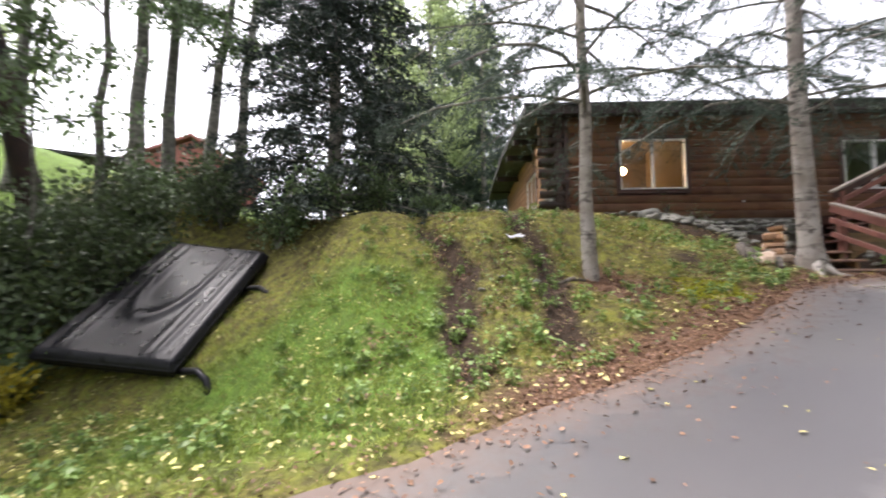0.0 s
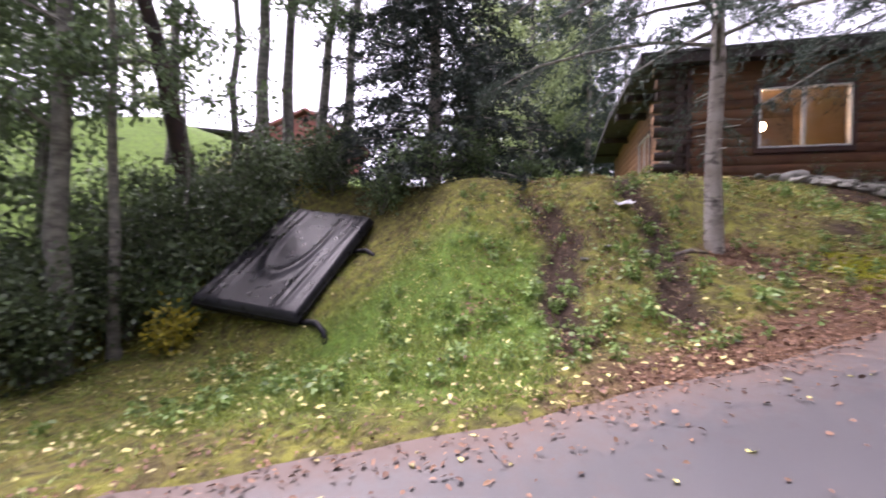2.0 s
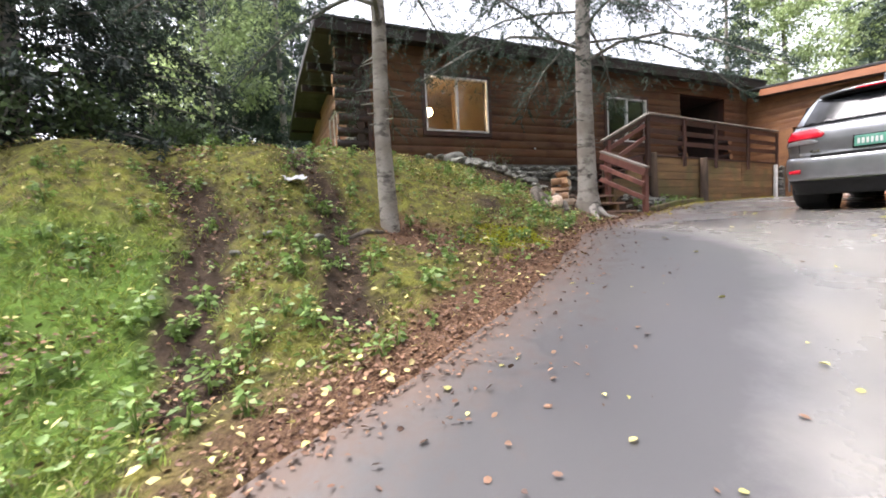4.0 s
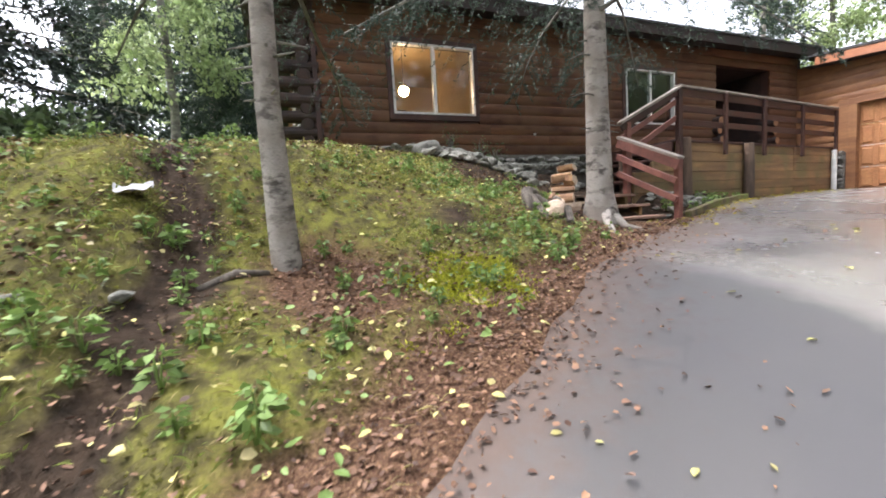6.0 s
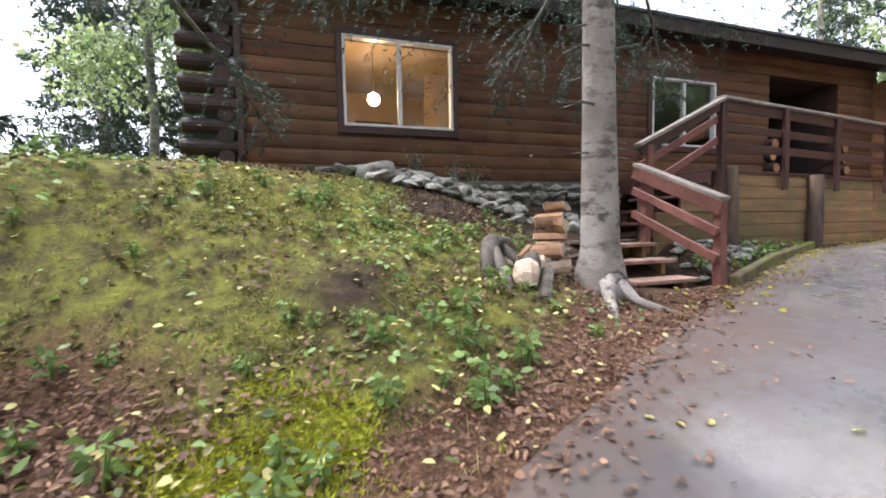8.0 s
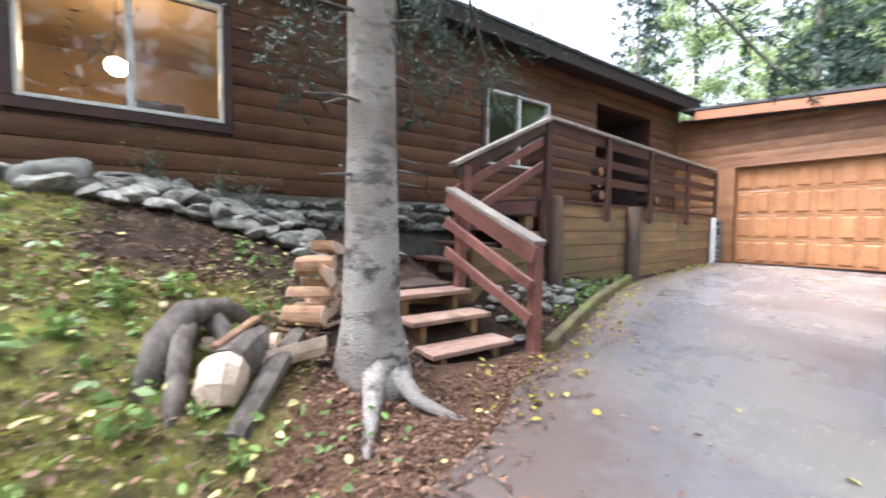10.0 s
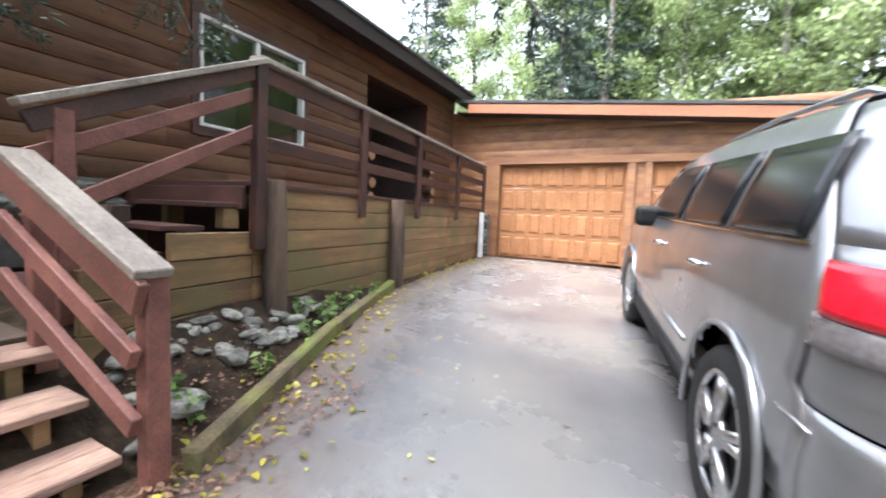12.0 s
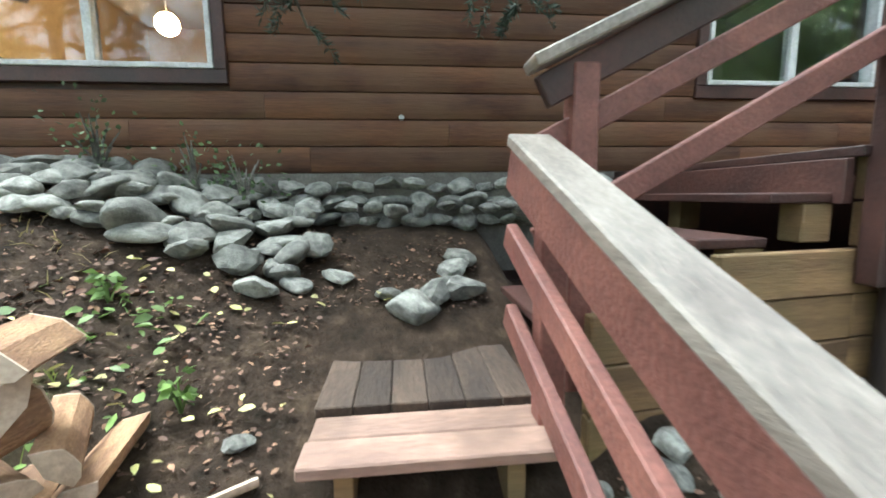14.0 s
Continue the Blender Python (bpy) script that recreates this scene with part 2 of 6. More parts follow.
def join(parts):
    vs, fs, o = [], [], 0
    for v, f in parts:
        vs.append(v)
        fs.append(f + o)
        o += len(v)
    return np.concatenate(vs), np.concatenate(fs)


# ---- lie of the land ----
U_Z = ((-40, -5.2), (-13, -2.5), (-7.2, -1.58), (-6.1, -1.47), (-3.77, -1.2), (-3.2, -1.08), (-0.65, -0.56), (0.53, -0.43), (2.0, -0.37), (3.2, -0.29), (5.0, -0.13), (9.2, 0.0), (15, 0.0))


def road_z(x, y):
    u = 0.7 * (y - x)
    zs = [np.interp(u + k, [p[0] for p in U_Z], [p[1] for p in U_Z]) for k in (-0.6, -0.3, 0, 0.3, 0.6)]
    return sum(zs) / 5


EDGE = ((16.4, -17.2), (11.27, -8.1), (9.28, -4.05), (8.51, -2.53), (7.64, -0.61), (6.92, 0.51), (6.35, 1.72), (5.54, 3.14), (4.71, 4.2), (3.48, 6.48), (3.02, 7.44), (1.72, 10.93), (1.08, 15.48), (0.92, 30.36))
TOE = ((9.22, -17.2), (6.15, -9.11), (5.33, -6.07), (5.43, -3.04), (6.05, -1.01), (6.46, 0.3), (6.15, 1.72), (5.38, 3.14), (4.56, 4.2), (3.38, 6.38), (2.92, 7.29), (1.64, 10.93), (1.02, 15.48), (0.92, 30.36))


def left_of(line, x, y):
    """Distance from a polyline that runs north, positive on its house side."""
    x, y = np.asarray(x, float), np.asarray(y, float)
    best = np.full(x.shape, 1e9)
    sign = np.ones(x.shape)
    for (ax, ay), (bx, by) in zip(line, line[1:]):
        dx, dy = bx - ax, by - ay
        t = np.clip(((x - ax) * dx + (y - ay) * dy) / (dx * dx + dy * dy), 0, 1)
        d = np.hypot(x - ax - t * dx, y - ay - t * dy)
        s = np.sign(dx * (y - ay) - dy * (x - ax))
        sign = np.where(d < best, s, sign)
        best = np.minimum(best, d)
    return best * sign


def smooth01(t):
    t = np.clip(t, 0, 1)
    return t * t * (3 - 2 * t)


def gullies(x, y):
    """Distance across each of the two washed-out gullies, and its depth."""
    one = np.interp(x, (2.0, 2.9, 3.3, 3.9, 4.7, 5.6, 6.3), (-1.0, -0.55, -0.27, -0.03, -0.1, -0.08, 0.1))
    two = np.interp(x, (2.4, 3.1, 3.6, 4.8, 5.7), (1.0, 1.15, 1.27, 1.14, 1.05))
    wave = 0.05 * np.sin(x * 7.3)
    return (y - one + wave, 0.17), (y - two + wave, 0.16)


def ground_z(x, y):
    x, y = np.asarray(x, float), np.asarray(y, float)
    d = left_of(TOE, x, y)
    base = road_z(x, y) - 0.42 * smooth01(left_of(EDGE, x, y) / 2.6) * smooth01((-1.4 - y) / 1.6)
    dd = np.maximum(d, 0)
    # steep bank, then a gentle lawn that ends at the foundation
    south = smooth01((-0.3 - y) / 1.6)
    rise = (0.40 + 0.33 * south) * np.maximum(dd - 0.25, 0) + 0.16 * np.maximum(dd - 2.1, 0) * (1 - south)
    stair = smooth01((y - 5.0) / 1.5)
    top = 1.1 - 0.3 * stair - 0.12 * smooth01((y - 7.0) / 1.5)
    top = top - 0.12 * smooth01((2.5 - y) / 2) + np.clip(-y - 5, 0, 9) * 0.36 * smooth01((6.5 - x) / 5) + np.maximum(-x - 8, 0) * 0.05
    a, b = base + rise * (1 - 0.2 * stair), top
    a = a - 0.40 * np.exp(-((x - 3.7) / 1.1) ** 2 - ((y - 2.2) / 1.2) ** 2) * smooth01(dd / 0.8)
    a = a - 0.6 * np.exp(-((x - 2.6) / 1.1) ** 2 - ((y + 4.5) / 1.3) ** 2)
    k = 0.35
    h = np.clip(0.5 + 0.5 * (b - a) / k, 0, 1)
    z = b * (1 - h) + a * h - k * h * (1 - h)
    # two gullies down the bank, and a level strip under the retaining wall
    for off, depth in gullies(x, y):
        z = z - depth * np.exp(-(off / 0.22) ** 2) * smooth01((dd - 0.3) / 0.4) * smooth01((4.4 - dd) / 0.8)
    strip = smooth01((y - 7.5) / 0.3)
    z = z * (1 - strip) + (base + 0.3 * smooth01(dd / 0.6)) * strip
    well = smooth01((x - 1.1) / 0.15) * smooth01((2.8 - x) / 0.1) * smooth01((y - 6.45) / 0.15) * smooth01((7.6 - y) / 0.15)
    z = np.where(well > 0, z * (1 - well) + np.minimum(z, -0.38 + np.clip(2.75 - x, 0, 9) * 0.42) * well, z)
    return np.where(d > 0, z, base)


def gz(x, y):
    return float(ground_z(x, y))


def ground_sheet():
    xs = np.unique(np.concatenate([np.linspace(-4, 12, 161), np.linspace(-30, -4, 40), np.linspace(12, 40, 40), np.array([-400, -150, -60, 60, 150, 400])]))
    ys = np.unique(np.concatenate([np.linspace(-8, 16, 241), np.linspace(-30, -8, 40), np.linspace(16, 45, 30), np.array([-400, -150, -60, 80, 150, 400])]))
    X, Y = np.meshgrid(xs, ys, indexing="ij")
    Z = ground_z(np.clip(X, -40, 40), np.clip(Y, -40, 60))
    d = left_of(EDGE, X, Y)
    n = np.array([[noise.noise((x * 1.7, y * 1.7, 0)) * 0.05 + noise.noise((x * 5, y * 5, 3)) * 0.02 for y in ys] for x in xs])
    Z = Z + np.where(d > 0, n * np.clip(d / 0.4, 0, 1), 0) - np.where(d > 0.0, 0.0, 0.03)
    v = np.stack([X, Y, Z], -1).reshape(-1, 3)
    nx, ny = len(xs), len(ys)
    i = (np.arange(nx - 1)[:, None] * ny + np.arange(ny - 1)[None, :]).ravel()
    f = np.stack([i, i + ny, i + ny + 1, i + 1], 1)
    ob = mesh_np("ground", v, f, GROUND, smooth=True)
    return tagged(ob, "mossy grass bank with leaf litter and bare soil", "ground", kind="structure")




def zones(x, y):
    """Shares of bright grass, needle litter and bare soil; soil also paints the shade under the dense spruce."""
    x, y = np.asarray(x, float), np.asarray(y, float)
    d = left_of(EDGE, x, y)
    g = 1.25 * np.exp(-(((x - 5.6) / 1.5) ** 2 + ((y + 1.5) / 1.9) ** 2)) * (0.15 + 0.85 * smooth01((-0.05 - y) / 0.35)) + smooth01((-x - 4) / 2) + smooth01((-8.5 - y) / 2) * smooth01((x + 12) / 3)
    grass = np.clip(g * 1.6, 0, 1)
    near = smooth01((0.95 - d) / 0.7)
    north = smooth01((y + 0.5) / 1.5)
    litter = near * (0.25 + 0.75 * north) * (1 - 0.7 * np.clip(g - 0.2, 0, 1))
    litter = np.clip(litter + 0.8 * np.exp(-(((x - 3.9) / 0.7) ** 2 + ((y - 2.3) / 0.6) ** 2)) + np.exp(-(((x - 3.2) / 0.8) ** 2 + ((y - 6.1) / 0.7) ** 2)), 0, 1)
    soil = np.maximum(smooth01((y - 5.2) / 0.9) * smooth01((3.1 - x) / 0.5), smooth01((y - 4.2) / 0.6) * smooth01((2.0 - x) / 0.5)) * smooth01((x + 0.5) / 0.3)
    for off, depth in gullies(x, y):
        soil = np.maximum(soil, np.exp(-(off / 0.30) ** 2) * smooth01((d - 0.5) / 0.4) * smooth01((4.8 - d) / 0.6))
    soil = np.maximum(soil, 0.35 * smooth01((y + 0.1) / 0.2) * smooth01((1.1 - y) / 0.2) * smooth01((x - 2.8) / 0.6))
    # spruce shade put into the ground as dark soil colour
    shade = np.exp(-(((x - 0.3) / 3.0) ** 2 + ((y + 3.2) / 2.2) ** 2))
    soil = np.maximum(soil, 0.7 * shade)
    litter = np.clip(litter + 0.7 * np.exp(-(((x - 4.35) / 0.6) ** 2 + ((y - 2.45) / 0.6) ** 2)), 0, 1)
    soil = np.maximum(soil, 0.8 * np.exp(-(((x - 3.2) / 0.55) ** 2 + ((y - 3.75) / 0.45) ** 2)))
    return grass, litter, np.clip(soil, 0, 1)


def ground_material():
    m = bpy.data.materials.new("mossy_ground")
    m.use_nodes = True
    nt, L = m.node_tree, m.node_tree.links.new
    b = nt.nodes["Principled BSDF"]
    at = nt.nodes.new("ShaderNodeAttribute")
    at.attribute_name = "cover"
    sep = nt.nodes.new("ShaderNodeSeparateColor")
    L(at.outputs["Color"], sep.inputs[0])
    tc = nt.nodes.new("ShaderNodeTexCoord")
    def nz(scale, detail=6):
        n = nt.nodes.new("ShaderNodeTexNoise")
        n.inputs["Scale"].default_value, n.inputs["Detail"].default_value, n.inputs["Roughness"].default_value = scale, detail, 0.65
        L(tc.outputs["Object"], n.inputs["Vector"])
        return n.outputs[0]
    def ramp(src, *stops):
        r = nt.nodes.new("ShaderNodeValToRGB")
        e = r.color_ramp.elements
        while len(e) < len(stops):
            e.new(0.5)
        for el, (p, c) in zip(e, stops):
            el.position, el.color = p, (*c, 1)
        L(src, r.inputs[0])
        return r.outputs[0]
    big, mid, fine = nz(1.3), nz(7), nz(45)
    moss = ramp(mid, (0.3, (0.035, 0.026, 0.015)), (0.45, (0.105, 0.095, 0.032)), (0.62, (0.20, 0.20, 0.04)))
    grass = ramp(mid, (0.3, (0.06, 0.085, 0.02)), (0.6, (0.11, 0.19, 0.03)), (0.75, (0.18, 0.21, 0.05)))
    litter = ramp(fine, (0.32, (0.05, 0.025, 0.016)), (0.5, (0.12, 0.066, 0.04)), (0.68, (0.24, 0.145, 0.085)))
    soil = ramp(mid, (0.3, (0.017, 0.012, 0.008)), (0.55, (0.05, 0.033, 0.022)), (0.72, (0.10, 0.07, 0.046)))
    def soft(f, spread=0.35):
        a = nt.nodes.new("ShaderNodeMath")
        a.operation = "MULTIPLY_ADD"
        L(big, a.inputs[0])
        a.inputs[1].default_value = spread * 2
        L(f, a.inputs[2])
        mr = nt.nodes.new("ShaderNodeMapRange")
        mr.inputs[1].default_value, mr.inputs[2].default_value = 0.3 + spread * 0.8, 0.75 + spread * 1.0
        L(a.outputs[0], mr.inputs[0])
        return mr.outputs[0]
    col = moss
    for f, c in ((sep.outputs[0], grass), (sep.outputs[1], litter), (sep.outputs[2], soil)):
        mx = nt.nodes.new("ShaderNodeMix")
        mx.data_type = "RGBA"
        L(soft(f), mx.inputs[0])
        L(col, mx.inputs[6])
        L(c, mx.inputs[7])
        col = mx.outputs[2]
    L(col, b.inputs["Base Color"])
    b.inputs["Roughness"].default_value = 0.95
    b.inputs["Specular IOR Level"].default_value = 0.2
    bp = nt.nodes.new("ShaderNodeBump")
    bp.inputs["Strength"].default_value, bp.inputs["Distance"].default_value = 0.9, 0.04
    ad = nt.nodes.new("ShaderNodeMath")
    L(mid, ad.inputs[0])
    L(fine, ad.inputs[1])
    L(ad.outputs[0], bp.inputs["Height"])
    L(bp.outputs[0], b.inputs["Normal"])
    return m


GROUND = ground_material()
ground_ob = ground_sheet()
gx_, gy_ = (np.array([v.co[k] for v in ground_ob.data.vertices]) for k in (0, 1))
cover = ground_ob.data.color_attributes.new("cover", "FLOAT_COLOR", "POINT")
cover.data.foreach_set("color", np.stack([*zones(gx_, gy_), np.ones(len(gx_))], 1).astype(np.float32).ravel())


def driveway():
    us = np.linspace(0, 1, 220)
    def line(pts, t):
        pts = np.array(pts, float)
        s = np.concatenate([[0], np.cumsum(np.hypot(*np.diff(pts, axis=0).T))])
        q = t * s[-1]
        return np.stack([np.interp(q, s, pts[:, 0]), np.interp(q, s, pts[:, 1])], 1)
    left = line(EDGE[:-1], us)
    right = line(((23, -14), (15, -5), (12, 0), (10.5, 5), (9.0, 10), (8.8, 15.6)), us)
    k = 30
    w = np.linspace(0, 1, k)
    P = left[:, None, :] * (1 - w)[None, :, None] + right[:, None, :] * w[None, :, None]
    rag = np.array([noise.noise((u * 60, 0, 5)) * 0.10 + noise.noise((u * 200, 0, 9)) * 0.05 for u in us])
    P[:, 0, 0] += rag
    Z = road_z(P[..., 0], P[..., 1])
    v = np.concatenate([P, Z[..., None]], -1).reshape(-1, 3)
    i = (np.arange(219)[:, None] * k + np.arange(k - 1)[None, :]).ravel()
    f = np.stack([i, i + 1, i + k + 1, i + k], 1)
    f = f[:, ::-1]
    ob = mesh_np("road", v, f, ASPHALT, smooth=True)
    x, y = P[..., 0].ravel(), P[..., 1].ravel()
    d = -left_of(EDGE, x, y)
    # first term: dark edge strip; second: south end painted darker against sky glare
    fresh_and_dimmed = smooth01((2.2 - d) / 1.0) * smooth01((5.2 - y) / 0.8) + smooth01((1.5 - y) / 2.0)
    dirt = 0.7 * np.exp(-d / 0.3) + 0.5 * np.exp(-(((x - 3.9) / 0.9) ** 2 + ((y - 6.3) / 1.2) ** 2)) + 0.25 * np.exp(-d / 1.5)
    cov = ob.data.color_attributes.new("cover", "FLOAT_COLOR", "POINT")
    cov.data.foreach_set("color", np.stack([np.clip(fresh_and_dimmed, 0, 1), np.clip(dirt, 0, 1), 0 * x, 0 * x + 1], 1).astype(np.float32).ravel())
    return tagged(ob, "wet dark grey asphalt driveway sloping up to the garage", "driveway", kind="structure")


driveway()


# ---- house ----
GLASS = bpy.data.materials.new("window_glass")
GLASS.use_nodes = True
gb = GLASS.node_tree.nodes["Principled BSDF"]
gb.inputs["Base Color"].default_value = (0.9, 0.95, 0.93, 1)
gb.inputs["Roughness"].default_value = 0.02
gb.inputs["Transmission Weight"].default_value = 1.0
gb.inputs["IOR"].default_value = 1.45
ROOMWALL = material("warm_room_wall", (0.55, 0.40, 0.24), 0.8, (0.45, 0.32, 0.19), 2, 30, 0.05)
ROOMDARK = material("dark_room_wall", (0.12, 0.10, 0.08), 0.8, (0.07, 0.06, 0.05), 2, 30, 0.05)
HX = 15.9


def half_log(length):
    """A half-log board along y with a rounded face and a narrow shadow groove."""
    bm = bmesh.new()
    n, h, dpt = 5, 0.197, 0.014
    prof = [(-0.03, 0.0), (0.0, 0.004)] + [(dpt * math.sin(math.pi * k / n) ** 0.6, 0.008 + (h - 0.016) * k / n) for k in range(1, n)] + [(0.0, h - 0.004), (-0.03, h)]
    a = [bm.verts.new((x, 0, z)) for x, z in prof]
    b = [bm.verts.new((x, length, z)) for x, z in prof]
    for i in range(len(prof) - 1):
        bm.faces.new((a[i], b[i], b[i + 1], a[i + 1]))
    bm.faces.new(a)
    bm.faces.new(b[::-1])
    bmesh.ops.recalc_face_normals(bm, faces=bm.faces)
    return bm


def siding(parent, mat, spans, z0, z1, place, pitch=0.2, seed=1):
    """Rows of half-log boards. spans(z): list of (from, to) along the wall. Alike lengths share a mesh."""
    rnd = random.Random(seed)
    cache = {}
    z = z0
    while z < z1 - 0.02:
        for a, b in spans(z + pitch / 2):
            cuts = [a]
            while b - cuts[-1] > 4.2:
                cuts.append(cuts[-1] + rnd.uniform(2.2, 3.6))
            cuts.append(b)
            for p, q in zip(cuts, cuts[1:]):
                key = round(q - p - 0.003, 3)
                if key not in cache:
                    first = part("siding_board", half_log(key), mat, parent)
                    cache[key] = first.data
                    ob = first
                else:
                    ob = new("siding_board", cache[key])
                    ob.parent = parent
                ob.matrix_basis = place(p, z)
        z += pitch


WIN1, WIN2 = (4.0, 5.625, 1.827, 3.088), (9.42, 10.94, 1.769, 2.994)
wall = thing("wall_front", "dark red-brown half-log siding wall of the house", "wall", kind="structure")
bm = bmesh.new()
for lo, hi in (((-0.2, 2.62, 0.2), (-0.03, 4.0, 3.8)), ((-0.2, 5.625, 0.2), (-0.03, 9.42, 3.8)), ((-0.2, 10.94, 0.2), (-0.03, 12.4, 3.8)), ((-0.2, 14.5, 0.2), (-0.03, HX, 3.8)), ((-0.2, 12.4, 3.3), (-0.03, 14.5, 3.8)), ((-0.2, 12.4, 0.2), (-0.03, 14.5, 1.04)),
               ((-0.2, 4.0, 0.2), (-0.03, 5.625, 1.827)), ((-0.2, 4.0, 3.088), (-0.03, 5.625, 3.8)), ((-0.2, 9.42, 0.2), (-0.03, 10.94, 1.769)), ((-0.2, 9.42, 2.994), (-0.03, 10.94, 3.8))):
    box_bm(lo, hi, 0, bm)
part("wall_core", bm, TRIM, wall)


def front_spans(z):
    cut = []
    if WIN1[2] - 0.10 < z < WIN1[3] + 0.1:
        cut.append((WIN1[0] - 0.085, WIN1[1] + 0.085))
    if WIN2[2] - 0.10 < z < WIN2[3] + 0.1:
        cut.append((WIN2[0] - 0.085, WIN2[1] + 0.085))
    out, a = [], 2.72
    for p, q in cut:
        out.append((a, p))
        a = q
    if 1.04 < z < 3.3:
        return out + [(a, 12.4), (14.5, HX - 0.2)]
    return out + [(a, HX - 0.2)]


def window(name, label, win, mullion, m=None):
    y0, y1, z0, z1 = win
    w = thing(name, label, "window", kind="structure")
    bm = bmesh.new()
    for lo, hi in (((-0.02, y0 - 0.085, z0 - 0.1), (0.035, y1 + 0.085, z0)), ((-0.02, y0 - 0.085, z1), (0.035, y1 + 0.085, z1 + 0.09)), ((-0.02, y0 - 0.085, z0 + 0.002), (0.035, y0, z1 - 0.002)), ((-0.02, y1, z0 + 0.002), (0.035, y1 + 0.085, z1 - 0.002))):
        box_bm(lo, hi, 0.004, bm)
    objs = [part("window_trim", bm, TRIM, w, "dark brown outer trim")]
    bm = bmesh.new()
    t = 0.04
    for lo, hi in (((-0.06, y0 + 0.003, z0 + 0.003), (0.045, y1 - 0.003, z0 + t)), ((-0.06, y0 + 0.003, z1 - t), (0.045, y1 - 0.003, z1 - 0.003)), ((-0.06, y0 + 0.003, z0 + t), (0.045, y0 + t, z1 - t)), ((-0.06, y1 - t, z0 + t), (0.045, y1 - 0.003, z1 - t)), ((-0.06, mullion - 0.03, z0 + t), (0.03, mullion + 0.03, z1 - t))):
        box_bm(lo, hi, 0.004, bm)
    objs.append(part("window_frame", bm, WHITE, w))
    for a, b, x in ((y0 + t, mullion - 0.03, -0.01), (mullion + 0.03, y1 - t, -0.03)):
        p = part("pane", box_bm((x - 0.004, a, z0 + t), (x, b, z1 - t)), GLASS, w)
        p.visible_shadow = False
    if m is not None:
        w.matrix_basis = m
    return w


window("window_1", "white sliding window with warm lamplight behind it", WIN1, 4.81)
window("window_2", "white sliding window with a dark room behind", WIN2, 10.18)

# recess added for the dark under the eave; near-black walls carry its shade
porch = thing("entry_recess", "recessed log entry behind the deck railing, shade put into near-black walls", "entry", kind="structure")
bm = bmesh.new()
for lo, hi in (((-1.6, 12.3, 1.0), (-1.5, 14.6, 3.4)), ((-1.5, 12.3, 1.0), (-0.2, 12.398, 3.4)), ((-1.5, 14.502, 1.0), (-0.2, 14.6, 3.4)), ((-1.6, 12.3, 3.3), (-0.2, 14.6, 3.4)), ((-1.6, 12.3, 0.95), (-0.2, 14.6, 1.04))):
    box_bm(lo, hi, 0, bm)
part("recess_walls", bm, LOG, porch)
door = thing("door_3", "dark red-brown panelled entry door, closed, in the recess", "door", kind="structure")
part("leaf", box_bm((-1.5, 13.0, 1.04), (-1.455, 13.92, 3.07), 0.006), TRIM, door)
for z0, z1 in ((1.2, 1.85), (2.0, 2.9)):
    for y0 in (13.1, 13.5):
        part("panel", box_bm((-1.457, y0, z0), (-1.44, y0 + 0.32, z1), 0.008), TRIM, door)
part("door_handle", tube_bm([(-1.455, 13.07, 2.0), (-1.40, 13.07, 2.0), (-1.40, 13.17, 2.0)], [0.012, 0.012, 0.01], 8), WHITE, door)
rlp = random.Random(14)
for y in (12.36, 14.54):
    ends = thing("log_stack", "stacked log ends at the edge of the entry recess", "log corner", kind="structure")
    for k in range(4):
        z, r = 1.17 + k * 0.24, 0.10 + rlp.uniform(-0.01, 0.01)
        reach = 0.16 + rlp.uniform(-0.05, 0.05)
        log = part("log", tube_bm([(-0.25, y, z), (reach - 0.03, y, z), (reach, y, z)], [r, r, r * 0.92], 12), LOG, ends)
        part("end_grain", tube_bm([(reach - 0.01, y, z), (reach + 0.006, y, z)], [r * 0.88, r * 0.88], 12), LOGEND, log)

# room behind the lit window
room = thing("interior_room", "warm lamplit room seen through the window", "room", kind="structure")
bm = bmesh.new()
for lo, hi in (((-4.2, 2.9, 0.9), (-4.1, 8.2, 3.6)), ((-4.1, 8.1, 0.9), (-0.21, 8.2, 3.6)), ((-4.1, 2.9, 0.9), (-0.21, 3.0, 3.6)), ((-4.2, 2.9, 3.6), (-0.21, 8.2, 3.68)), ((-2.6, 5.9, 0.95), (-2.5, 8.1, 3.6))):
    box_bm(lo, hi, 0, bm)
part("room_walls", bm, ROOMWALL, room)
part("room_floor", box_bm((-4.2, 2.9, 0.82), (-0.21, 8.2, 0.9)), ROOMDARK, room)
# no opening here: a dark panel paints the unlit doorway
part("doorway_dark_slab", box_bm((-4.098, 4.6, 0.9), (-4.08, 5.5, 2.95), 0.01), ROOMDARK, room, "dark slab standing for the unlit doorway")
part("bed_frame", box_bm((-4.0, 3.1, 2.2), (-1.2, 3.2, 2.26), 0.01), ROOMDARK, room, "dark curtain rod and shelf edge")
# far room: its lack of light is put into a dark wall colour
room2 = thing("interior_room_dark", "room behind the far window, unlit look put into dark walls", "room", kind="structure")
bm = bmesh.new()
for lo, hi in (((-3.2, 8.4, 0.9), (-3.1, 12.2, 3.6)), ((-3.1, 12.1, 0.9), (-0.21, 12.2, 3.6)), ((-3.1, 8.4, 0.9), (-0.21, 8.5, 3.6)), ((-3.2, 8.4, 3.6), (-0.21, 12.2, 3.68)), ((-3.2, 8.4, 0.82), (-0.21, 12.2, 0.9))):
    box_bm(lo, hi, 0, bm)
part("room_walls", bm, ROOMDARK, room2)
GLOW = bpy.data.materials.new("lamp_glow")
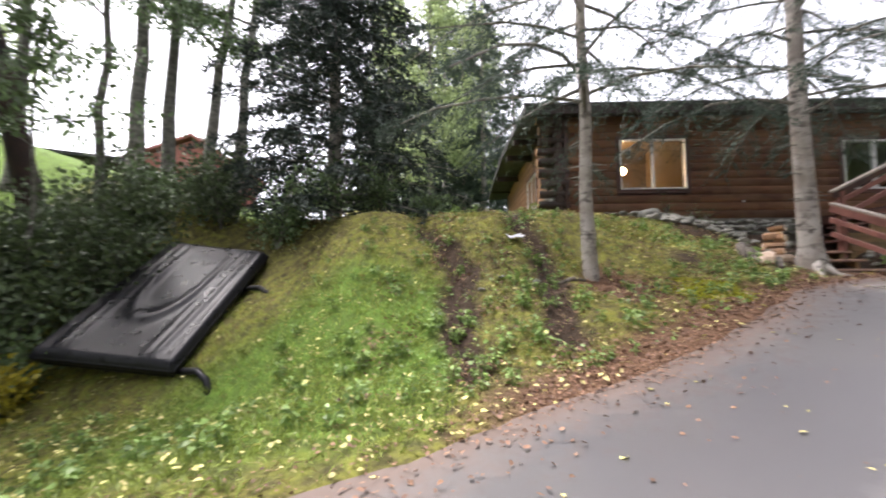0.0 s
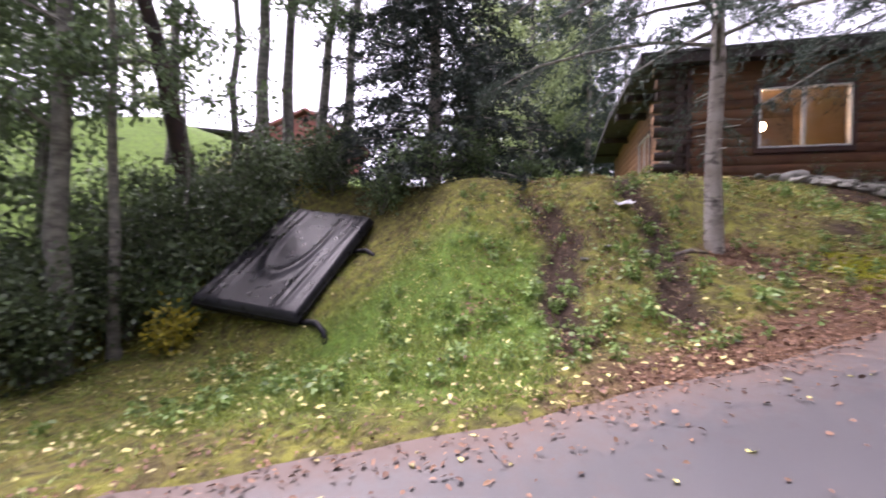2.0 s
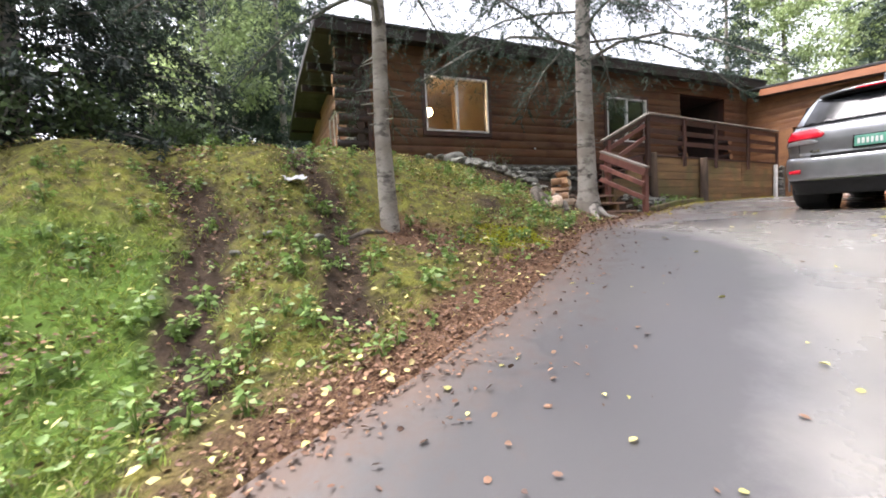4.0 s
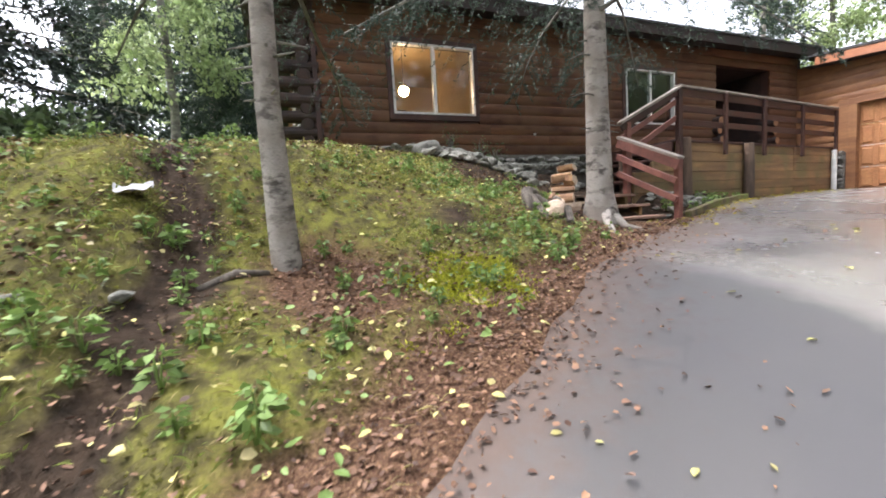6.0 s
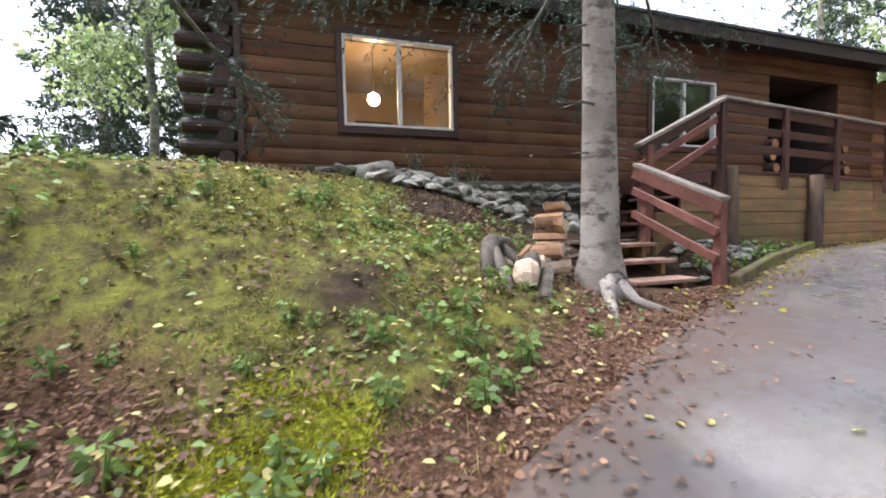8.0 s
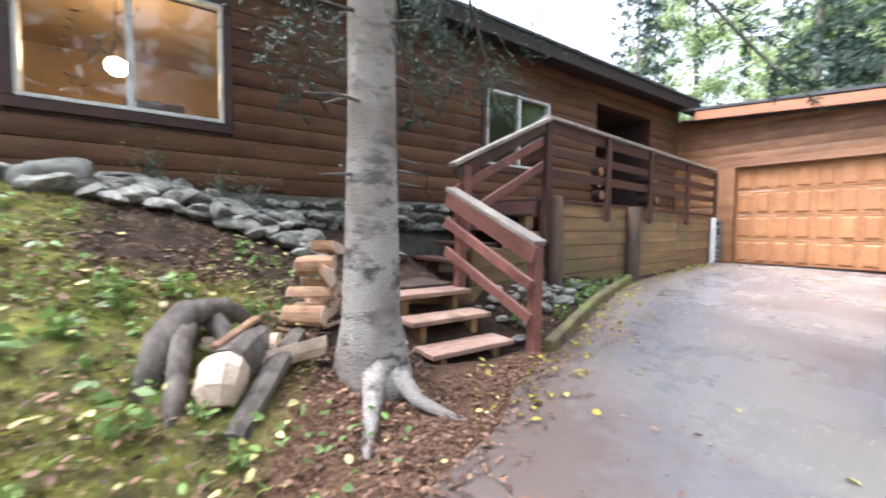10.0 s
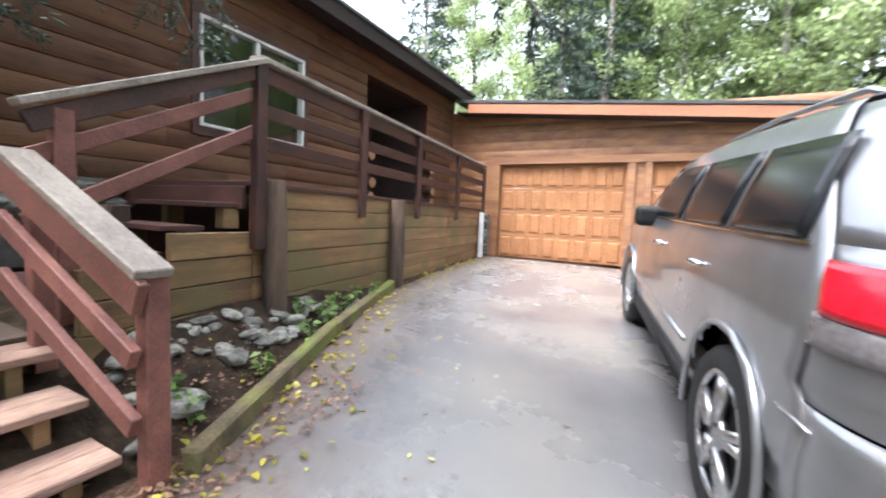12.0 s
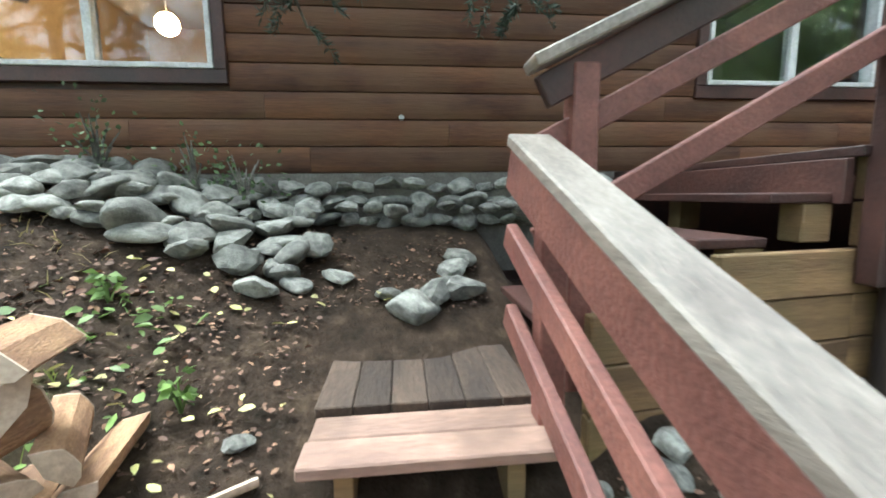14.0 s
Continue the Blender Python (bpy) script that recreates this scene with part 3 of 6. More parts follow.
GLOW.use_nodes = True
gg = GLOW.node_tree.nodes["Principled BSDF"]
gg.inputs["Emission Color"].default_value, gg.inputs["Emission Strength"].default_value = (1.0, 0.66, 0.34, 1), 26
lamp = thing("pendant_lamp", "glowing globe pendant lamp hanging in the lit room", "lamp", m=pose(-1.39, 4.64, 2.65))
bm = bmesh.new()
bmesh.ops.create_uvsphere(bm, u_segments=16, v_segments=10, radius=0.11)
part("globe", bm, GLOW, lamp, "glowing glass globe", True)
part("cord", tube_bm([(0, 0, 0.1), (0, 0, 0.95)], [0.006, 0.006], 6), ROOMDARK, lamp)
# stone foundation, stones in a row under the siding


def stone_mesh(seed, flat=0.7):
    """An angular broken fieldstone: a lump cut by flat planes."""
    rnd = random.Random(seed)
    bm = bmesh.new()
    bmesh.ops.create_icosphere(bm, subdivisions=3 if seed % 3 == 0 else 2, radius=0.5)
    off = Vector((rnd.random() * 50, rnd.random() * 50, 0))
    cuts = [(Vector((rnd.uniform(-1, 1), rnd.uniform(-1, 1), rnd.uniform(-1, 1))).normalized(), rnd.uniform(0.27, 0.40)) for _ in range(9)]
    hard = 0.8 if seed % 3 == 0 else 0.97
    for v in bm.verts:
        c = v.co * (1 + 0.16 * noise.noise(v.co * 2.5 + off))
        for nrm, dist in cuts:
            e = c.dot(nrm) - dist
            if e > 0:
                c -= nrm * e * hard
        v.co = c
        v.co.z *= flat
    me = bpy.data.meshes.new("stone")
    bm.to_mesh(me)
    bm.free()
    me.materials.append(STONE)
    for p in me.polygons:
        p.use_smooth = seed % 3 == 0
    return me


STONES = [stone_mesh(k, 0.5 + 0.07 * (k % 5)) for k in range(12)]


def stone(parent, name, x, y, z, s, rnd, m0=None):
    ob = new(name, rnd.choice(STONES))
    ob.parent = parent
    ob.matrix_basis = pose(x, y, z, rnd.uniform(-20, 20), rnd.uniform(-20, 20), rnd.uniform(0, 360)) @ Matrix.Diagonal((s * rnd.uniform(1.1, 1.7), s * rnd.uniform(0.95, 1.25), s * rnd.uniform(0.85, 1.2), 1))
    return ob


MORTAR = material("pale_mortar", (0.15, 0.14, 0.125), 0.9, (0.09, 0.08, 0.07), 10, 60, 0.4)
found = thing("foundation", "fieldstone foundation with pale mortar under the siding", "foundation", kind="structure")
part("mortar_core", box_bm((-0.15, 2.6, 0.3), (0.05, 8.7, 1.085)), MORTAR, found)
rnd = random.Random(5)
y = 2.7
while y < 8.7:
    s = rnd.uniform(0.16, 0.27)
    stone(found, "stone", 0.05, y, 1.0 - rnd.uniform(0, 0.04), s, rnd)
    stone(found, "stone", 0.05, y + 0.08, 0.86, s * 1.05, rnd)
    stone(found, "stone", 0.06, y + 0.02, 0.72, s * 1.1, rnd)
    y += s * 0.92
# loose rock heap on the slope below
heap = random.Random(8)
rows = ((0.2, 0.9, 3.4, 6.0, 0.17), (0.3, 0.84, 3.7, 6.1, 0.2), (0.22, 0.80, 3.5, 7.9, 0.17), (0.38, 0.80, 3.9, 6.4, 0.20), (0.5, 0.72, 4.1, 6.3, 0.21), (0.62, 0.64, 4.2, 6.4, 0.22), (0.76, 0.56, 4.5, 6.45, 0.2), (0.9, 0.49, 4.7, 6.4, 0.2), (0.82, 0.53, 4.3, 6.2, 0.22), (0.56, 0.7, 4.0, 6.2, 0.22))
count = 0
for x, z, ya, yb, s in rows:
    y = ya
    while y < yb:
        q = s * heap.uniform(0.7, 1.25)
        o = stone(None, "rock", x + heap.uniform(-0.05, 0.05), y, max(z, gz(x, y) + q * 0.2) + heap.uniform(-0.02, 0.04), q, heap)
        tagged(o, "grey fieldstone in the loose rock heap", "rock", "rocks below the foundation")
        y += q * heap.uniform(0.95, 1.2)
for x, y, s in ((1.05, 6.15, 0.27), (0.95, 6.35, 0.16), (0.85, 6.55, 0.17), (0.85, 6.2, 0.16), (1.15, 6.98, 0.26), (1.0, 7.1, 0.24), (0.95, 7.28, 0.2), (1.0, 6.85, 0.14), (0.75, 7.25, 0.2), (0.6, 7.3, 0.22), (0.7, 4.35, 0.5), (2.3, 6.3, 0.16), (1.9, 6.35, 0.12)):
    o = stone(None, "rock", x, y, gz(x, y) + s * 0.18, s, heap)
    tagged(o, "rounded grey rock on bare soil", "rock", "rocks below the foundation")

# log corner
logs = thing("log_corner", "stacked dark log ends of the house corner", "log corner", kind="structure")
rl = random.Random(4)
for k in range(10):
    z = 1.2 + k * 0.27
    r = 0.112 + rl.uniform(-0.012, 0.012)
    ob = part("log", tube_bm([(-0.06, 2.0 + rl.uniform(-0.04, 0.06), z), (-0.06, 2.04, z), (-0.06, 2.75, z)], [r * 0.93, r, r], 14), LOG, logs, smooth=False)
    part("end_grain", tube_bm([(-0.06, ob.data.vertices[0].co.y - 0.006, z), (-0.06, ob.data.vertices[0].co.y + 0.01, z)], [r * 0.9, r * 0.9], 14), LOGEND, ob)
    part("log", tube_bm([(-1.0, 2.5, z + 0.135), (0.0, 2.5, z + 0.135), (0.04, 2.5, z + 0.135)], [r, r, r * 0.9], 14), LOG, logs)
part("corner_board", box_bm((-0.03, 2.64, 0.95), (0.05, 2.72, 3.75), 0.006), TRIM, logs)

# side wall
wside = thing("wall_side", "tan log side wall of the house above a stone skirt", "wall", kind="structure")
part("wall_core", box_bm((-9.0, 2.5, 0.2), (-0.2, 2.7, 3.8)), SIDING_G, wside)
SIDE_M = lambda p, z: pose(p, 2.5, z, 0, 0, -90)
siding(wside, SIDING_G, lambda z: [(-9.0, -4.0), (-2.6, -0.25)] if 1.75 < z < 3.0 else [(-9.0, -0.25)], 1.1, 3.72, SIDE_M, seed=3)
window("window_3", "white window in the side wall with dark trim", (0.0, 1.4, 1.85, 2.95), 0.7, pose(-4.0, 2.5, 0, 0, 0, -90))
skirt = thing("stone_skirt", "pale fieldstone skirt along the side wall", "stone skirt", kind="structure")
rs = random.Random(12)
for k in range(90):
    x = -0.3 - rs.random() * 3.4
    hgt = max(0.0, 0.75 - (-x - 0.3) * 0.2)
    stone(skirt, "stone", x, 2.42, 1.12 + rs.random() * hgt, rs.uniform(0.14, 0.24), rs)

# roof
bm = bmesh.new()
RIDGE = -4.4
for x0, z0, x1, z1 in ((0.42, 3.86, RIDGE, 4.05), (-9.4, 3.6, RIDGE, 4.05)):
    vs = [(x0, 1.62, z0), (x1, 1.62, z1), (x1, HX + 0.1, z1), (x0, HX + 0.1, z0)]
    lo = [bm.verts.new((x, y, z - 0.14)) for x, y, z in vs]
    hi = [bm.verts.new((x, y, z)) for x, y, z in vs]
    bm.faces.new(hi)
    bm.faces.new(lo[::-1])
    for i in range(4):
        bm.faces.new((lo[i], lo[(i + 1) % 4], hi[(i + 1) % 4], hi[i]))
bmesh.ops.recalc_face_normals(bm, faces=bm.faces)
roof = thing("roof", "dark weathered low roof with deep eaves", "roof", kind="structure")
part("roof_deck", bm, ROOF, roof)
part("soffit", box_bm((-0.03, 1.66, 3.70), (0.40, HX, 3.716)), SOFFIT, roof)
# tall near-black board draws the shadow band below the eave
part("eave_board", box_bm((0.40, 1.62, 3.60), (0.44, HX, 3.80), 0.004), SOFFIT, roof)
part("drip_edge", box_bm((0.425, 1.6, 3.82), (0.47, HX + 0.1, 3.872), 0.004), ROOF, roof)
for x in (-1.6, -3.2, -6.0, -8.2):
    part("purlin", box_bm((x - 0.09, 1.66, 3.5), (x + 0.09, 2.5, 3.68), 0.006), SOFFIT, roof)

# ---- garage ----
GY = 15.71
gw = thing("wall_garage", "orange-brown lap siding of the garage front", "wall", kind="structure")
bm = bmesh.new()
for lo, hi in (((-0.2, GY + 0.04, -0.1), (1.33, GY + 0.2, 3.4)), ((1.33, GY + 0.04, 2.13), (4.05, GY + 0.2, 3.3)), ((4.05, GY + 0.04, -0.1), (4.5, GY + 0.2, 3.1)), ((4.5, GY + 0.04, 2.13), (7.2, GY + 0.2, 2.95)), ((7.2, GY + 0.04, -0.1), (8.6, GY + 0.2, 2.8))):
    box_bm(lo, hi, 0, bm)
part("wall_core", bm, SIDING_G, gw)
GAR_M = lambda p, z: pose(p, GY + 0.035, z, 0, 0, -90)
siding(gw, SIDING_G, lambda z: [(0.05, 1.13), (7.4, 8.6)] if z < 2.27 else [(0.05, 8.6)], 0.05, 3.1, GAR_M, seed=7)
bm = bmesh.new()
for lo, hi in (((0.95, GY - 0.02, 0), (1.15, GY + 0.05, 2.28)), ((1.15, GY - 0.03, 0), (1.33, GY + 0.06, 2.13)), ((4.05, GY - 0.03, 0), (4.2, GY + 0.06, 2.13)), ((4.38, GY - 0.03, 0), (4.5, GY + 0.06, 2.13)), ((1.15, GY - 0.034, 2.132), (7.4, GY + 0.06, 2.28)), ((7.2, GY - 0.03, 0), (7.4, GY + 0.06, 2.13))):
    box_bm(lo, hi, 0.006, bm)
tagged(part("trim", bm, SIDING_G), "orange-brown trim boards round the garage doors", "trim", kind="structure")


def garage_door(name, x0, x1):
    d = thing(name, "orange-brown panelled sectional garage door, closed", "garage door", kind="structure")
    n, rows_, gap = 8, 4, 0.012
    h = 2.13 / rows_
    w = (x1 - x0) / n
    shared = None
    for r in range(rows_):
        part("door_section", box_bm((x0 + 0.004, GY + 0.10, r * h + 0.004), (x1 - 0.004, GY + 0.14, (r + 1) * h - 0.004), 0.006), GDOOR, d)
        for k in range(n):
            if shared is None:
                bm = bmesh.new()
                a, b, c = 0.045, 0.075, 0.03
                loops = []
                for inset, dep in ((0.035, 0.0), (0.045, 0.012), (0.085, -0.016), (0.10, -0.016)):
                    loops.append([bm.verts.new((x, dep, z)) for x, z in ((inset, inset), (w - inset, inset), (w - inset, h - inset), (inset, h - inset))])
                for p, q in zip(loops, loops[1:]):
                    for i in range(4):
                        bm.faces.new((p[i], p[(i + 1) % 4], q[(i + 1) % 4], q[i]))
                bm.faces.new(loops[-1])
                bmesh.ops.recalc_face_normals(bm, faces=bm.faces)
                ob = part("panel", bm, GDOOR, d)
                shared = ob.data
            else:
                ob = new("panel", shared)
                ob.parent = d
            ob.matrix_basis = pose(x0 + k * w, GY + 0.094, r * h)
    return d


garage_door("door_1", 1.33, 4.05)
garage_door("door_2", 4.5, 7.2)
part_g = thing("roof_garage", "low garage roof with orange-brown fascia", "roof", kind="structure")


def fz(x):
    return 3.46 - 0.088 * (x - 0.7)


part("fascia", beam_bm((0.62, 15.3, fz(0.62) - 0.1), (9.0, 15.3, fz(9.0) - 0.1), 0.045, 0.2), FASCIA, part_g)
bm = bmesh.new()
m, n = beam_m((0.3, 15.26, fz(0.3) + 0.02), (9.1, 15.26, fz(9.1) + 0.02))
box_bm((0, 0, 0), (n, 7.0, 0.06), 0.004, bm, m)
part("roof_deck", bm, ROOF, part_g)
bm = bmesh.new()
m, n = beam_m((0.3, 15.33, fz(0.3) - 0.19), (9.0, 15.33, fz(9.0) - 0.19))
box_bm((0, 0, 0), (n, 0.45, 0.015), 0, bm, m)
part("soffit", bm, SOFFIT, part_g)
part("wall_garage_side", box_bm((8.6, GY + 0.04, -0.1), (8.75, 22.0, 2.8)), SIDING_G, gw)
st = thing("stone_column", "slim pale stacked stone column beside the garage trim", "stone column", kind="structure")
rc = random.Random(3)
part("mortar_core", box_bm((1.0, GY - 0.14, -0.02), (1.14, GY - 0.04, 0.95), 0.01), MORTAR, st)
for k in range(9):
    stone(st, "stone", 1.07, GY - 0.13, 0.04 + k * 0.11, 0.16, rc)

# ---- retaining wall and planting strip ----


def xw(y):
    return 1.86 - 0.122 * (y - 8.6)


ret = thing("retaining_wall", "mossy brown treated-timber retaining wall of stacked boards", "retaining wall", kind="structure")
rr_ = random.Random(21)
for row in range(8):
    z0 = -0.42 + row * 0.185
    segs = [(8.72, 11.0), (11.0, 13.2), (13.2, 15.3)]
    if row < 5:
        segs = [(7.55, 8.72)] + segs
    elif row < 6:
        segs = [(8.05, 8.72)] + segs
    for a, b in segs:
        g = rr_.uniform(-0.006, 0.006)
        part("board", beam_bm((xw(a) - 0.025 + g, a + 0.003, z0 + 0.09), (xw(b) - 0.025 + g, b - 0.003, z0 + 0.09), 0.05, 0.178, 0.005), TIMBER, ret)
for x, y, top in ((xw(8.86) + 0.11, 8.86, 1.1), (xw(11.02) + 0.11, 11.02, 1.06)):
    p = thing("log_post", "upright weathered round log post against the timber wall", "post", "log posts")
    part("post_log", tube_bm([(x, y, -0.5), (x, y, -0.1), (x - 0.01, y + 0.01, 0.6), (x - 0.01, y, top - 0.02), (x - 0.01, y, top)], [0.1, 0.1, 0.095, 0.09, 0.08], 16, rough=0.04, seed=int(y)), POST, p, smooth=True)
x, y = xw(15.1) + 0.09, 15.12
p = thing("log_post", "short pale post at the garage end of the timber wall", "post", "log posts")
part("post_log", tube_bm([(x, y, -0.3), (x, y, 0.98), (x, y, 1.0)], [0.06, 0.055, 0.05], 12), WHITE, p)
CURB = material("mossy_timber_edging", (0.16, 0.12, 0.06), 0.85, (0.06, 0.05, 0.03), 4, 50, 0.5, low=(0.12, 0.14, 0.03), lowscale=2.5)
curb = thing("timber_edging", "mossy low timber edging along the planting strip", "edging")
for a, b in (((2.98, 7.55), (2.35, 9.1)), ((2.35, 9.1), (1.72, 10.85))):
    part("timber", beam_bm((a[0], a[1], float(road_z(*a)) + 0.05), (b[0], b[1], float(road_z(*b)) + 0.06), 0.09, 0.13, 0.015), CURB, curb)

# ---- deck and stairs ----
deck = thing("deck", "brown wooden deck along the house wall", "deck")
k = 0
y = 8.65
while y < 15.2:
    part("deck_board", box_bm((0.06, y, 1.04), (xw(y) + 0.02, y + 0.134, 1.08), 0.004), TRIM, deck)
    y += 0.14
part("deck_beam", box_bm((0.1, 8.62, 0.86), (1.84, 8.66, 1.036), 0.004), TRIM, deck)

stairs = thing("entry_stairs", "worn pinkish-brown wooden entry stairs with open risers", "stairs")
Y0, Y1 = 6.6, 7.42
for i, (x, z) in enumerate(((2.719, -0.216), (2.431, -0.033), (2.147, 0.139))):
    for j in range(2):
        part("tread_board", box_bm((x - 0.143 * (j + 1) + 0.003, Y0 + 0.01 * j, z - 0.042), (x - 0.143 * j, Y1, z), 0.006), TREAD, stairs)
    for yy in (Y0 + 0.1, Y1 - 0.18):
        part("tread_block", box_bm((x - 0.26, yy, max(gz(x - 0.1, yy) - 0.25, z - 0.5)), (x - 0.05, yy + 0.06, z - 0.044), 0.004), TIMBER, stairs)
part("riser_beam", box_bm((1.80, Y0, -0.35), (1.84, Y1, 0.05), 0.004), TIMBER, stairs)
part("ground_sill", box_bm((2.62, Y0 - 0.1, -0.46), (2.86, Y1 + 0.02, -0.365), 0.01), TREAD, stairs)
land = thing("stair_landing", "dirt-covered wooden landing boards", "landing")
DIRTY = material("dirt_covered_boards", (0.075, 0.05, 0.035), 0.9, (0.03, 0.02, 0.014), 5, 50, 0.5, stretch=(0.3, 1, 1), vary=0.2)
for j in range(6):
    y = Y0 + j * 0.137
    part("landing_board", box_bm((1.18, y, 0.125), (1.85, y + 0.134, 0.165), 0.005), DIRTY, land)
part("landing_beam", box_bm((1.86, Y0 + 0.02, -0.02), (1.895, Y1, 0.09), 0.004), TIMBER, land)
up = thing("deck_stairs", "dark brown upper stair flight rising to the deck", "stairs")
for i in range(4):
    y, z = 7.5 + i * 0.285, 0.38 + i * 0.175
    part("tread_board", box_bm((0.95, y, z - 0.04), (1.80, y + 0.29, z), 0.005), TRIM, up)
for i in range(4):
    y, z = 7.5 + i * 0.285, 0.38 + i * 0.175
    part("side_timber", box_bm((1.68, y + 0.16, z - 0.2), (1.79, y + 0.29, z - 0.042), 0.006), TIMBER, up)
    part("side_timber", box_bm((0.96, y + 0.16, z - 0.2), (1.06, y + 0.29, z - 0.042), 0.006), TIMBER, up)
part("support_post", box_bm((1.2, 8.0, 0.1), (1.32, 8.12, 0.85), 0.006), POST, up)

rail = thing("stair_railing", "red-brown painted lower stair railing with grey worn cap", "railing")
A, B = Vector((2.98, 7.42, 0.60)), Vector((1.88, 7.36, 1.095))
part("cap", beam_bm(A, B, 0.15, 0.042, 0.006), RAILTOP, rail, "worn grey top cap")
dz = Vector((0, 0, 1))
part("upper_rail", beam_bm(A - dz * 0.095 + Vector((0, -0.05, 0)), B - dz * 0.095 + Vector((0, -0.05, 0)), 0.04, 0.14, 0.005), RAIL, rail)
part("middle_rail", beam_bm(A - dz * 0.33 + Vector((-0.03, -0.06, 0)), B - dz * 0.32 + Vector((0, -0.06, 0)), 0.04, 0.09, 0.005), RAIL, rail)
part("bottom_rail", beam_bm(A - dz * 0.60 + Vector((-0.03, -0.06, 0)), B - dz * 0.60 + Vector((0, -0.06, 0)), 0.04, 0.09, 0.005), RAIL, rail)
part("newel_post", box_bm((2.86, 7.405, -0.45), (2.95, 7.495, 0.60), 0.006), RAIL, rail)
part("newel_post", box_bm((1.92, 7.37, 0.0), (2.01, 7.46, 1.03), 0.006), RAIL, rail)

rail2 = thing("deck_stair_railing", "dark red-brown railing of the upper stair flight", "railing")
A, B = Vector((1.89, 7.36, 1.33)), Vector((1.90, 8.76, 2.0))
part("cap", beam_bm(A, B, 0.13, 0.042, 0.006), RAILTOP, rail2, "worn grey top cap")
for off, far, x in ((0.085, 0.085, 0.0), (0.26, 0.25, -0.03), (0.58, 0.53, -0.03)):
    part("slat", beam_bm(A - dz * off + Vector((x, 0.04, 0)), B - dz * far + Vector((x, -0.04, 0)), 0.04, 0.11 if off < 0.2 else 0.09, 0.005), TRIM if off < 0.2 else RAIL, rail2)
part("post", box_bm((1.83, 7.5, 0.2), (1.92, 7.59, 1.34), 0.006), RAIL, rail2)
part("post", box_bm((1.86, 8.68, 0.55), (1.95, 8.77, 1.98), 0.006), TRIM, rail2)

rail3 = thing("deck_railing", "dark red-brown board railing along the deck edge", "railing")


def dr(y, z, off=0.0):
    return (xw(y) + 0.04 + off, y, z)


part("cap", beam_bm(dr(8.70, 2.005), dr(15.3, 2.045), 0.13, 0.04, 0.006), RAILTOP, rail3, "worn top cap")
for z, w in ((1.91, 0.13), (1.63, 0.11), (1.38, 0.11)):
    part("slat", beam_bm(dr(8.78, z), dr(15.28, z + 0.02), 0.035, w, 0.005), TRIM, rail3)
for y in (10.18, 11.66, 13.4, 15.2):
    part("post", beam_bm(dr(y, 0.82, 0.05), dr(y, 1.985, 0.05), 0.09, 0.05, 0.006), TRIM, rail3)
siding(wall, SIDING, front_spans, 1.09, 3.66, lambda p, z: pose(0.0, p, z), seed=2)


# ---- car ----
SILVER = material("silver_car_paint", (0.25, 0.255, 0.27), 0.33, (0.235, 0.24, 0.255), 2, 3, 0.0, metal=0.65, coat=0.9)
BLACKP = material("black_plastic", (0.014, 0.014, 0.015), 0.6, (0.008, 0.008, 0.008), 20, 120, 0.1, spec=0.25)
RUBBER = material("tyre_rubber", (0.016, 0.016, 0.017), 0.75, (0.008, 0.008, 0.008), 20, 100, 0.2)
REDLENS = material("red_lens", (0.60, 0.012, 0.028), 0.15, (0.40, 0.008, 0.02), 6, 60, 0.0, coat=0.15)
CLEARLENS = material("grey_lens", (0.2, 0.185, 0.19), 0.15, (0.12, 0.11, 0.115), 6, 60, 0.0, coat=0.3)
CHROME = material("chrome", (0.75, 0.75, 0.76), 0.15, (0.7, 0.7, 0.7), 6, 60, 0.0, metal=1.0)
ALLOY = material("alloy_wheel", (0.55, 0.55, 0.56), 0.3, (0.45, 0.45, 0.46), 6, 60, 0.0, metal=0.9)
TINT = material("tinted_car_glass", (0.012, 0.014, 0.016), 0.16, (0.01, 0.01, 0.012), 2, 30, 0.0, spec=0.4)
PLATEG = material("green_plate", (0.10, 0.30, 0.22), 0.4, (0.07, 0.22, 0.17), 8, 60, 0.05)

CL = 4.82
ZS = (0.36, 0.46, 0.56, 0.66, 0.76, 0.86, 0.94, 1.02, 1.10, 1.16, 1.24, 1.32, 1.40, 1.48, 1.55, 1.61, 1.66, 1.69, 1.715)


def car_w(z):
    return float(np.interp(z, (0.3, 0.45, 0.62, 0.8, 0.98, 1.10, 1.16, 1.4, 1.55, 1.66, 1.72, 1.78), (0.91, 0.955, 0.985, 0.97, 0.975, 0.958, 0.94, 0.865, 0.805, 0.74, 0.675, 0.55)))


def car_top(l):
    return float(np.interp(l, (0, 0.42, 0.7, 1.3, 2.2, 2.75, 3.0, 3.62, 3.8, 4.3, 4.6, 4.82), (1.69, 1.70, 1.73, 1.755, 1.745, 1.69, 1.60, 1.16, 1.12, 1.06, 0.98, 0.80)))


def car_rear(z):
    return float(np.interp(z, (0.3, 0.42, 0.5, 0.62, 0.74, 0.79, 0.84, 1.0, 1.12, 1.2, 1.58, 1.66, 1.72), (0.18, 0.13, 0.05, 0.02, 0.02, 0.04, 0.115, 0.075, 0.09, 0.13, 0.44, 0.50, 0.54)))


def car_side(l, z):
    """Half width at a length and height, rounded at both ends."""
    w = car_w(min(z, car_top(l)))
    e = max(0.0, (l - 3.9) / 0.92)
    return w * (1 - 0.20 * e ** 2.2) - 0.02 * max(0, 1 - l / 0.9)


